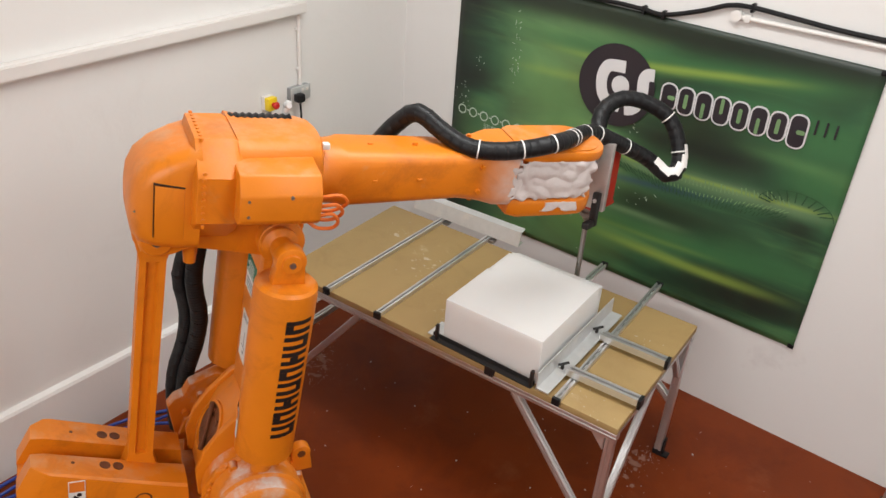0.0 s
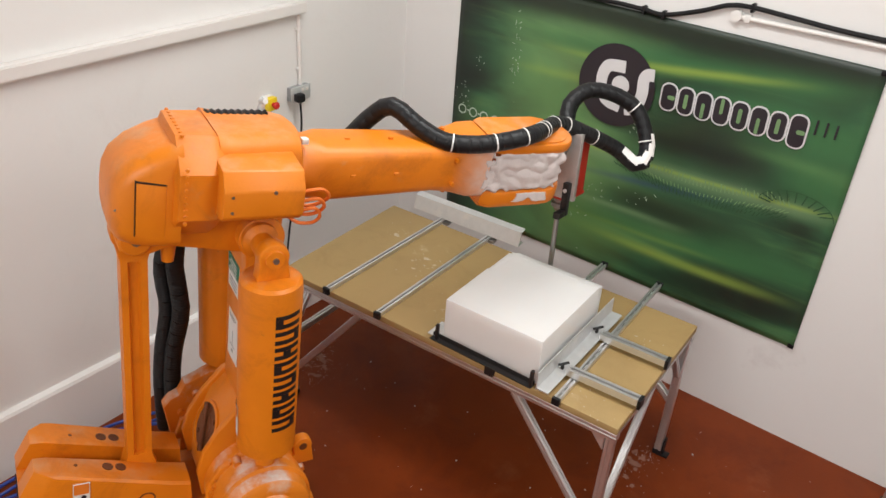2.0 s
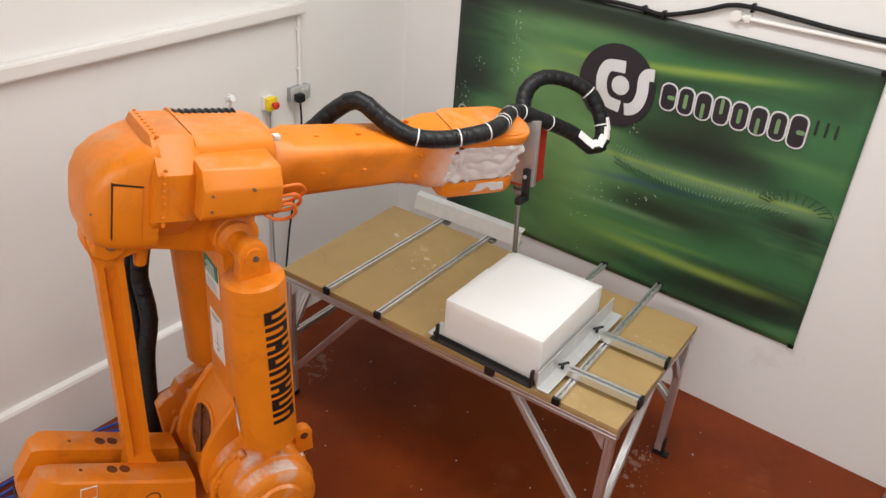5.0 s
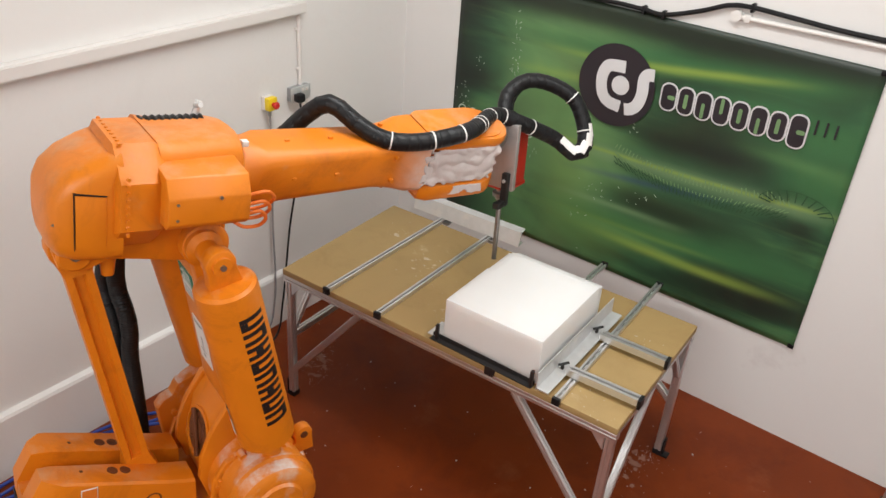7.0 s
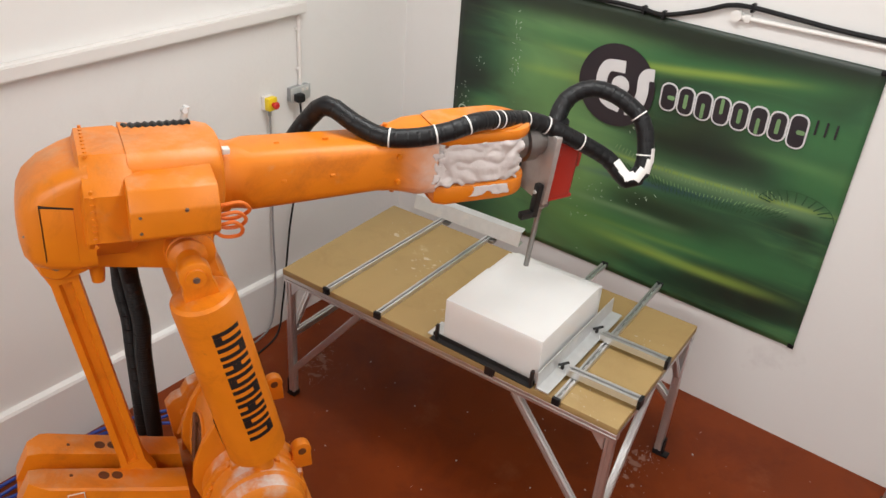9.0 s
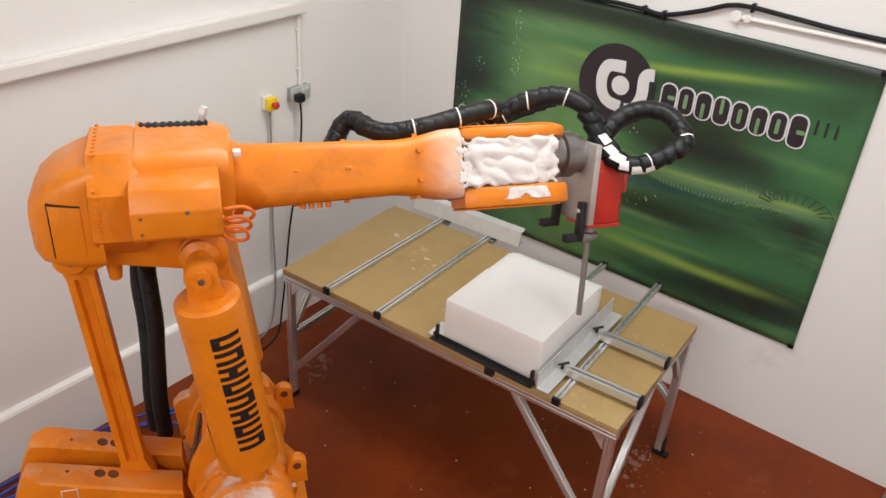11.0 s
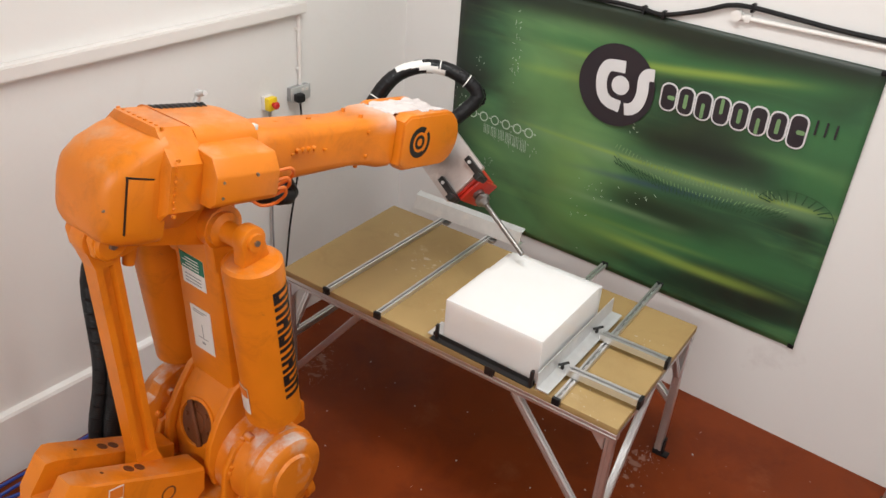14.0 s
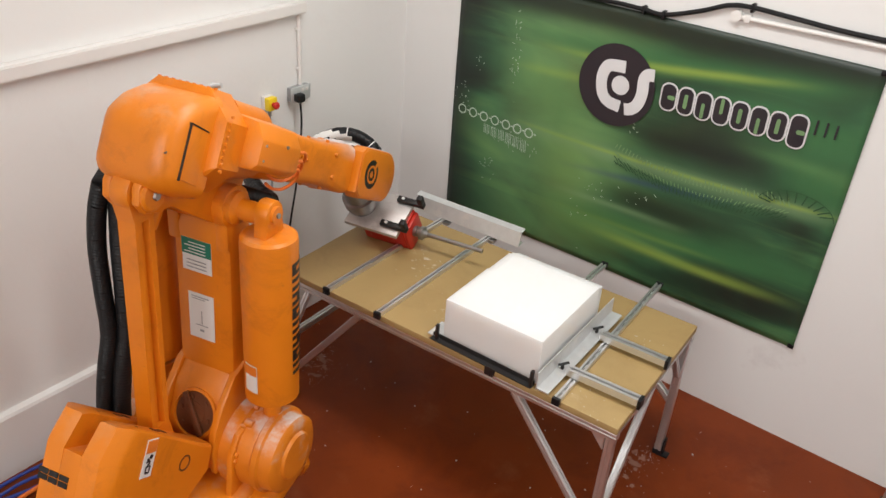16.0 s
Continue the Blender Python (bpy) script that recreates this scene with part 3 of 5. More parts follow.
    # the printed spine: a row of pale upright strokes along a thin band
    rnd = random.Random(4)
    pale, darkp = B(), B()
    def stroke(bm, x0, z0, x1, z1, w_):
        d = Vector((x1 - x0, 0, z1 - z0)).normalized()
        nrm = Vector((-d.z, 0, d.x)) * w_ / 2
        p, q = Vector((x0, Y - 0.0006, z0)), Vector((x1, Y - 0.0006, z1))
        bm.faces.new([bm.verts.new(v) for v in (p - nrm, q - nrm, q + nrm, p + nrm)])
    for i in range(46):
        u = i / 45
        x, z = 1.14 + 0.98 * u, 0.765 - 0.06 * math.sin(math.pi * min(1, u * 1.1)) - 0.005
        lean = 0.02 - 0.05 * u
        stroke(pale, x, z + 0.012, x + lean * 0.6, z + 0.03 + 0.03 * rnd.random(), 0.006)
        for k in range(3):
            zz = z - 0.012 - 0.022 * k - 0.01 * rnd.random()
            stroke(darkp if k else pale, x + 0.008 * rnd.random(), zz, x + lean + 0.012, zz - 0.014 - 0.012 * rnd.random(), 0.0055)
    for i in range(11):
        a = radians(172 - 15.5 * i)
        cx, cz = 2.15, 0.755
        stroke(darkp, cx + 0.125 * math.cos(a), cz + 0.045 * math.sin(a), cx + 0.19 * math.cos(a), cz + 0.10 * math.sin(a), 0.007)
        b_ = radians(172 - 15.5 * (i + 1))
        stroke(darkp, cx + 0.19 * math.cos(a), cz + 0.10 * math.sin(a), cx + 0.19 * math.cos(b_), cz + 0.10 * math.sin(b_), 0.0035)
    tagged(part("printed_backbone", pale, SPINE, ba, "pale green printed strokes", smooth=0), kind="stuff")
    tagged(part("printed_fan", darkp, DARKPRINT, ba, "dark green printed strokes", smooth=0), kind="stuff")
    # fine pale pencil marks printed over the left half
    marks = B()
    for cx, cz, n_, sx_, sz_ in ((0.41, 1.20, 16, 0.012, 0.09), (0.44, 1.04, 12, 0.015, 0.05), (0.18, 1.02, 8, 0.02, 0.03), (0.08, 0.80, 14, 0.03, 0.05), (0.292, 0.38, 14, 0.03, 0.04), (1.09, 0.455, 8, 0.06, 0.03), (1.33, 0.54, 10, 0.05, 0.03), (0.47, 0.60, 30, 0.10, 0.035), (0.98, 0.30, 10, 0.06, 0.10), (1.22, 0.94, 10, 0.02, 0.03)):
        for _ in range(n_):
            x, z, a = cx + rnd.gauss(0, sx_), cz + rnd.gauss(0, sz_), rnd.random() * 6.3
            q = 0.006 + 0.012 * rnd.random()
            stroke(marks, x, z, x + q * math.cos(a), z + q * math.sin(a), 0.0028)
    for i in range(6):
        x = 0.25 + 0.055 * i
        for k in range(4):
            stroke(marks, x + 0.012 * k, 0.65 - 0.012 * i * 0.3, x + 0.012 * k + 0.004, 0.585 - 0.006 * i + 0.01 * rnd.random(), 0.0035)
    tagged(part("pencil_print", marks, RING, ba, "fine pale printed pencil marks", smooth=0), kind="stuff")
    for x, z in ((0.012, h - 0.012), (w - 0.012, h - 0.012), (0.012, 0.012), (w - 0.012, 0.012)):
        part("corner_fixing", box(B(), x - 0.016, x + 0.016, -0.02, -0.012, z - 0.012, z + 0.012, 0.003), BLACK, ba, "small black corner fixing")


banner()

# ---- the work table ----
TABLE = pose(0.5697, -1.6015, 0, 0, 0, 3.217)
L, W, H = 1.90, 0.941, 0.844


def profile_bar(a, b, s=0.04):
    """A square slotted aluminium bar from a to b."""
    a, b = Vector(a), Vector(b)
    d = b - a
    h, g, q = s / 2, s * 0.1, s * 0.16
    ring = []
    for k in range(4):
        turn = Matrix.Rotation(radians(90 * k), 2)
        for x, y in ((h, -h + 0.1 * s), (h, -g), (h - q, -g), (h - q, g), (h, g), (h, h - 0.1 * s)):
            ring.append(turn @ Vector((x, y)))
    m = Matrix.Translation(a) @ turn_to(d)
    return loft(B(), [[m @ Vector((v.x, v.y, z)) for v in ring] for z in (0, d.length)])


def work_table():
    ta = tagged(empty("work_table", TABLE), "work table of brown board on an aluminium profile frame", "table")
    part("tabletop", box(B(), 0, L, 0, W, H - 0.034, H, 0.002), MDF, ta, "brown fibreboard top with faint dust")
    s, zt = 0.045, H - 0.035
    e = 0.026
    for x in (e, L - e):
        for y in (e, W - e):
            part("leg", profile_bar((x, y, 0.03), (x, y, zt - s)), ALU, ta)
            out = -1 if x < 1 else 1
            foot = B()
            box(foot, x - 0.024, x + 0.024, y - 0.024, y + 0.024, 0.0, 0.03, 0.003)
            box(foot, x + out * 0.022 - 0.012, x + out * 0.022 + 0.04 * (1 if out > 0 else 0.2), y - 0.022, y + 0.022, 0.0, 0.012, 0.002)
            box(foot, x + out * 0.026 - 0.005, x + out * 0.026 + 0.005, y - 0.02, y + 0.02, 0.0, 0.11, 0.002)
            part("foot_bracket", foot, BLACK, ta, "black foot bracket")
    for y in (e, W - e):
        part("top_rail", profile_bar((0.0, y, zt - s / 2), (L, y, zt - s / 2), s), ALU, ta)
    for x in (e, L / 2, L - e):
        part("cross_rail", profile_bar((x, e + 0.02, zt - s / 2), (x, W - e - 0.02, zt - s / 2)), ALU, ta)
    # braces
    for x, far in ((e, 0.50), (L - e, L - 0.50)):
        for y in (e, W - e):
            part("brace", profile_bar((x, y, 0.17 if y < 0.5 else 0.36), (far, y, zt - s), 0.035), ALU, ta)
    part("brace", profile_bar((e, e + 0.02, 0.46), (e, 0.26, zt - s), 0.03), ALU, ta)
    part("brace", profile_bar((e, W - e - 0.02, 0.46), (e, W - 0.26, zt - s), 0.03), ALU, ta)
    part("end_rail", profile_bar((e, e + 0.02, 0.42), (e, W - e - 0.02, 0.42), 0.035), ALU, ta)
    part("brace", profile_bar((L - e, e + 0.02, 0.18), (L - e, 0.46, zt - s), 0.035), ALU, ta)
    part("brace", profile_bar((L - e, W - e - 0.02, 0.55), (L - e, W - 0.20, zt - s), 0.03), ALU, ta)
    for x in (0.05, L - 0.05):
        g = B()
        slab(g, [(0.0, 0.0), (0.06, 0.0), (0.0, -0.07)] if x < 1 else [(0.0, 0.0), (-0.06, 0.0), (0.0, -0.07)], 0.008, 0.03)
        part("corner_gusset", g, ALU, ta, at=pose(x, 0.0, zt - s))


def strut_rail(name, x0, y0, x1, y1, z, cap_both=False, w=0.031, h=0.022, label=""):
    """A slotted channel lying on the table, with black end caps."""
    d = Vector((x1 - x0, y1 - y0))
    at = TABLE @ pose(x0, y0, z, 0, 0, math.degrees(math.atan2(d.y, d.x)))
    n = d.length
    th = tagged(empty(name, at), label or "slotted aluminium rail screwed on the table with a black end cap", "rail", group="clamping rails")
    bm = B()
    ring = [(-w / 2, 0), (w / 2, 0), (w / 2, h), (w * 0.16, h), (w * 0.16, h * 0.45), (-w * 0.16, h * 0.45), (-w * 0.16, h), (-w / 2, h)]
    loft(bm, [[Vector((q, a, b)) for a, b in ring] for q in (0, n)])
    part("channel", bm, ALU, th)
    k = int(n / 0.055)
    sl = B()
    for i in range(k):
        q = 0.03 + i * 0.055
        box(sl, q, q + 0.028, -w * 0.10, w * 0.10, h * 0.45, h * 0.45 + 0.0012)
    tagged(part("slots", sl, DARKSTEEL, th, "dark slots"), kind="stuff")
    for q in ((0, n) if cap_both else (0,)):
        part("end_cap", box(B(), q - 0.012, q + 0.004 if q == 0 else q + 0.008, -w / 2 - 0.003, w / 2 + 0.003, -0.012 if q == 0 else 0, h + 0.003, 0.002), BLACK, th, "black end cap")
    return th


work_table()
ZT = H + 0.0005
strut_rail("clamping_rail", 0.315, -0.012, 0.338, 0.985, ZT)
strut_rail("clamping_rail", 0.640, -0.012, 0.652, 0.985, ZT)
strut_rail("clamping_rail", 1.285, 0.0, 1.292, 1.15, ZT, True)
strut_rail("clamping_rail", 1.617, -0.012, 1.607, 1.16, ZT, True)
strut_rail("cross_strut", 1.904, 0.505, 1.575, 0.500, ZT + 0.0265, False, 0.042, 0.034, "short slotted strut with a black end cap, bolted across a rail")
strut_rail("cross_strut", 1.915, 0.172, 1.575, 0.165, ZT + 0.0265, False, 0.042, 0.034, "short slotted strut with a black end cap, bolted across a rail")
for x in (0.345, 0.655):
    tagged(part("end_bracket", box(B(), x - 0.01, x + 0.045, 0.945, 0.985, 0.0, 0.014, 0.002), DARKSTEEL, at=TABLE @ pose(0, 0, ZT)), "small dark bracket at the end of a rail", "bracket", group="rail brackets")


def steel_angle(name, x0, y0, x1, y1, z, ring, label, mat=STEEL):
    d = Vector((x1 - x0, y1 - y0))
    bm = loft(B(), [[Vector((q, a, b)) for a, b in ring] for q in (0, d.length)])
    return tagged(part(name, bm, mat, at=TABLE @ pose(x0, y0, z, 0, 0, math.degrees(math.atan2(d.y, d.x))), smooth=20), label, "steel angle")


# the stop at the far edge: a tall channel lying along the table
stop = [(-0.03, 0.0), (0.032, 0.0), (0.032, 0.004), (-0.022, 0.004), (0.0, 0.075), (0.036, 0.085), (0.034, 0.09), (-0.006, 0.08)]
steel_angle("back_stop", 0.135, 0.985, 0.845, 1.0, ZT + 0.026, stop, "galvanised steel channel used as a stop across two rails")
side = [(-0.062, 0.0), (0.0, 0.0), (0.0, 0.085), (-0.004, 0.085), (-0.006, 0.006), (-0.062, 0.005)]
steel_angle("side_stop", 1.516, -0.02, 1.520, 0.735, ZT + 0.025, side, "galvanised steel angle holding the foam block")
steel_angle("front_stop", 0.955, 0.012, 1.50, -0.002, ZT + 0.0255, [(-0.034, -0.002), (0.0, -0.002), (0.0, 0.022), (-0.004, 0.022), (-0.006, 0.003), (-0.034, 0.003)], "black steel angle along the front of the foam block", BLACKPAINT)
tagged(part("left_stop", box(B(), 0.925, 0.998, 0.005, 0.12, 0.0, 0.004), STEEL, at=TABLE @ pose(0, 0, ZT + 0.025)), "flat steel plate at the corner of the foam block", "plate")
for x, y in ((0.985, -0.006), (1.492, -0.02)):
    tagged(part("clamp_pin", box(B(), x - 0.007, x + 0.007, y - 0.01, y + 0.008, 0.0, 0.085, 0.002), BLACKPAINT, at=TABLE @ pose(0, 0, ZT + 0.026)), "upright black clamp pin at the block's corner", "clamp", group="clamp pins")
for y in (0.17, 0.52):
    k = B()
    rod_between(k, (1.545, y, 0.01), (1.545, y, 0.034), 0.008, seg=12)
    rod_between(k, (1.53, y - 0.012, 0.03), (1.565, y + 0.022, 0.04), 0.006, seg=10)
    tagged(part("clamp_lever", k, BLACKPAINT, at=TABLE @ pose(0, 0, ZT + 0.022)), "small black clamping lever on the steel angle", "clamp", group="clamp levers")
tagged(part("edge_clamp", box(B(), 1.255, 1.30, -0.018, 0.012, -0.03, 0.026, 0.002), BLACKPAINT, at=TABLE @ pose(0, 0, ZT)), "black end block below the front stop", "clamp")


def foam_block():
    bm = B()
    box(bm, 1.010, 1.504, 0.010, 0.598, 0.0, 0.227, 0.0)
    bmesh.ops.subdivide_edges(bm, edges=bm.edges[:], cuts=30, use_grid_fill=True)
    top = 0.227
    for v in bm.verts:
        q = v.co
        n1 = noise.noise(q * 9) * 0.0016 + noise.noise(q * 35) * 0.0008
        v.co += Vector((n1, -n1, n1))
        # the far strip already milled lower, with a ragged lip
        if q.z > top - 0.02 and q.y > 0.565 + 0.008 * noise.noise(Vector((q.x * 14, 0, 3))):
            v.co.z -= 0.012
        if q.z > top - 0.02 and q.x < 1.034 + 0.006 * noise.noise(Vector((q.y * 14, 5, 3))) and q.y > 0.36:
            v.co.z -= 0.008
    bm2 = part("foam_block", bm, FOAM, at=TABLE @ pose(0, 0, ZT + 0.0235), smooth=50)
    return tagged(bm2, "large white polystyrene block being milled on the table", "foam block")


foam_block()


# ---- crumbs and dust ----
def crumbs(name, spots, count, size, seed, label, flat=0.35):
    rnd = random.Random(seed)
    bm = B()
    for _ in range(count):
        cx, cy, z, sx, sy = spots[rnd.randrange(len(spots))]
        x, y = cx + rnd.gauss(0, sx), cy + rnd.gauss(0, sy)
        s = size * (0.35 + 1.2 * rnd.random() ** 3)
        m = Matrix.Translation((x, y, z + s * flat * 0.5)) @ Matrix.Rotation(rnd.random() * 6.3, 4, "Z") @ Matrix.Diagonal((s * (0.6 + rnd.random()), s, s * flat, 1))
        bmesh.ops.create_icosphere(bm, subdivisions=1, radius=0.5, matrix=m)
    return tagged(part(name, bm, FOAM), label, "dust", kind="stuff")


crumbs("floor_dust", [(0.50, -1.30, 0, 0.09, 0.05), (0.56, -1.38, 0, 0.05, 0.09), (0.45, -1.2, 0, 0.03, 0.06), (2.34, -0.80, 0, 0.05, 0.10), (2.36, -0.66, 0, 0.04, 0.04)], 300, 0.0045, 3, "scattered white foam crumbs on the floor")
crumbs("floor_specks", [(1.6, -1.4, 0, 0.8, 0.6), (2.7, -1.0, 0, 0.5, 0.5)], 150, 0.008, 5, "sparse white foam specks on the floor")
TW = [TABLE @ Vector(q) for q in ((0.52, 0.55, ZT), (0.60, 0.42, ZT), (0.88, 0.25, ZT), (1.78, 0.12, ZT), (1.72, 0.62, ZT), (1.0, 0.75, ZT), (0.25, 0.72, ZT))]
crumbs("table_dust", [(q.x, q.y, q.z, 0.07, 0.06) for q in TW], 260, 0.004, 9, "white foam crumbs on the table top")

films = [(0.36, 0.66, -1.46, -1.16, 1.0, 0.85), (2.22, 2.46, -1.0, -0.58, 4.0, 0.88), (2.26, 2.40, -0.80, -0.62, 6.0, 0.8)]
for x0, x1, y0, y1, sd, cut in films:
    fm = part("dust_smear", ragged_crust(B(), x0, x1, y0, y1, 0.0015, 0.0015, sd, cut), SMEAR, smooth=70)
    tagged(fm, "smear of white foam dust on the floor", "dust", kind="stuff")
for x0, x1, y0, y1, sd, cut in ((0.42, 0.62, 0.40, 0.62, 3.0, 0.85), (0.95, 1.25, 0.66, 0.92, 5.0, 0.93), (0.15, 0.30, 0.60, 0.80, 12.0, 0.9)):
    fm = part("table_smear", ragged_crust(B(), x0, x1, y0, y1, ZT + 0.001, 0.001, sd, cut), TABLESMEAR, smooth=70, at=TABLE)
    tagged(fm, "smear of white foam dust on the table", "dust", kind="stuff")

# cables on the floor behind the robot
cabs = [((0.12, -3.6), (0.09, -3.0), (0.13, -2.75), (0.10, -2.5), (0.22, -2.3), (0.3, -2.1)), ((0.2, -3.5), (0.16, -2.95), (0.2, -2.7), (0.17, -2.45), (0.3, -2.25), (0.45, -2.1)), ((0.1, -3.3), (0.2, -2.85), (0.09, -2.6), (0.15, -2.35), (0.2, -2.15), (0.35, -1.95))]
for i, c in enumerate(cabs):
    tagged(part("floor_cable", pipe(B(), [(x, y, 0.012 + 0.02 * ((i + j) % 3)) for j, (x, y) in enumerate(c)], 0.009), BLUE), "dark blue cable lying along the wall", "cable", group="floor cables")
tagged(part("orange_floor_cable", pipe(B(), [(0.24, -3.4, 0.015), (0.22, -2.9, 0.03), (0.26, -2.6, 0.06), (0.4, -2.4, 0.08), (0.7, -2.3, 0.1)], 0.011), ORANGECABLE), "orange cable lying on the floor", "cable")

# a stand whose edge shows beside the back wall
def side_stand():
    st = tagged(empty("metal_stand", pose(3.46, -0.12, 0)), "dark metal stand beside the back wall", "stand")
    part("post", profile_bar((0, 0, 0.0), (0, 0, 0.16), 0.04), ALU, st)
    part("foot", box(B(), -0.03, 0.2, -0.03, 0.03, 0.0, 0.012, 0.002), BLACK, st)
    part("cap", box(B(), -0.022, 0.022, -0.022, 0.022, 0.1605, 0.175, 0.003), BLACK, st)


side_stand()

# ---- the robot ----
# axes: turn of the column, lean of the lower arm, lean of the upper arm, roll of the forearm, bend of the wrist, roll of the tool
TIMES = [0.0, 0.5, 1.0, 1.5, 2.0, 2.5, 3.0, 3.5, 4.0, 6.5, 7.0, 7.5, 8.0, 8.5, 9.0, 11.5, 12.0, 12.5, 13.0, 13.5, 14.0, 14.5, 15.0, 15.5, 16.0]
Q1 = [61.05, 62.18, 63.19, 64.33, 65.56, 66.52, 67.68, 68.83, 70.12, 72.96, 72.74, 72.6, 69.99, 66.52, 62.58, 53.8, 59.52, 67.99, 75.6, 82.91, 89.77, 95.5, 100.58, 103.94, 104.04]
Q2 = [9.19, 8.06, 7.19, 6.22, 5.33, 4.67, 3.87, 3.08, 2.28, -4.17, -5.56, -5.3, -6.41, -7.21, -7.44, -3.87, -3.98, -4.22, -3.94, -3.19, -2.04, -0.65, 0.84, 2.06, 3.72]
Q3 = [7.09, 7.33, 7.42, 7.59, 7.79, 7.91, 7.99, 8.14, 8.16, 8.35, 7.87, 4.94, 4.06, 3.16, 2.33, 0.02, 0.56, 2.13, 4.99, 8.2, 11.9, 15.87, 19.38, 22.98, 28.61]
Q4 = [93.4, 93.9, 94.4, 94.9, 95.7, 96.5, 97.3, 98.4, 99.3, 103.9, 100.9, 96.2, 92.9, 92.0, 91.3, 42.7, 19.2, 7.3, 2.2, 0.1, -1.3, -1.5, -1.4, -1.6, -2.3]
Q5 = [26.7, 26.0, 25.6, 25.0, 24.1, 23.2, 22.4, 21.9, 21.2, 22.0, 18.8, 15.4, 12.2, 9.7, 7.6, 13.0, 12.3, 12.1, 14.3, 17.5, 20.7, 24.1, 28.2, 31.3, 33.3]
Q6 = [-97.7, -98.4, -98.9, -99.7, -100.6, -101.3, -102.1, -102.9, -104.1, -108.9, -104.9, -100.5, -95.8, -90.8, -85.8, -65.6, -52.5, -45.9, -48.1, -53.7, -60.7, -68.3, -75.8, -81.8, -86.2]
BASE = Vector((1.035, -2.671, 0))
REACH, SHOULDER, ARM = 0.301, 0.55, 1.107
AXIS, WRIST = 0.22, 1.145
EYE_PIN = Vector((-0.013, -0.3, 1.13))
CYL_FOOT = Vector((0.274, -0.318, 0.751))


def rot(axis, a):
    return Matrix.Rotation(radians(a), 4, axis)


def robot_frames(i):
    """The pose of every moving body of the robot at TIMES[i]."""
    turn = Matrix.Translation(BASE) @ rot("Z", Q1[i])
    shoulder = turn @ Matrix.Translation((REACH, 0, SHOULDER))
    lower = shoulder @ rot("Y", Q2[i])
    elbow = (lower @ Vector((0, 0, ARM)))
    flat = rot("Z", Q1[i])
    upper = Matrix.Translation(elbow) @ flat @ rot("Y", Q3[i])
    crank = shoulder @ rot("Y", Q3[i])
    link = Matrix.Translation(crank @ Vector((-0.425, -0.013, 0.0))) @ flat @ rot("Y", Q2[i])
    reach = Matrix.Translation(elbow) @ flat @ rot("Y", Q3[i] - 1.15)
    fore = reach @ Matrix.Translation((0, 0, AXIS)) @ rot("X", Q4[i])
    tool = reach @ Matrix.Translation((WRIST, 0, AXIS)) @ rot("X", Q4[i]) @ rot("Y", Q5[i]) @ rot("X", Q6[i])
    bend = reach @ Matrix.Translation((WRIST, 0, AXIS)) @ rot("X", Q4[i]) @ rot("Y", Q5[i])
    cyl = []
    for side in (1, -1):
        pin = lower @ Vector((EYE_PIN.x, EYE_PIN.y * side, EYE_PIN.z))
        foot = turn @ Vector((CYL_FOOT.x, CYL_FOOT.y * side, CYL_FOOT.z))
        d = flat.inverted() @ (pin - foot)
        cyl.append(Matrix.Translation(pin) @ flat @ rot("Y", math.degrees(math.atan2(d.x, d.z)) - 3.2))
    return dict(turn=turn, lower=lower, upper=upper, crank=crank, link=link, fore=fore, bend=bend, tool=tool, cyl_right=cyl[0], cyl_left=cyl[1])


FR = [robot_frames(i) for i in range(len(TIMES))]
robot = tagged(empty("industrial_robot"), "large orange six-axis industrial robot carrying a milling spindle", "robot")
MOVES = []


def moving(name, bm, mat, body, label="", smooth=35):
    ob = part(name, bm, mat, robot, label, smooth)
    MOVES.append((ob, body))
    return ob


def screws(bm, spots, axis, r=0.012, h=0.008):
    for q in spots:
        rod_between(bm, q, Vector(q) + Vector(axis) * h, r, r * 0.85, seg=6)
    return bm


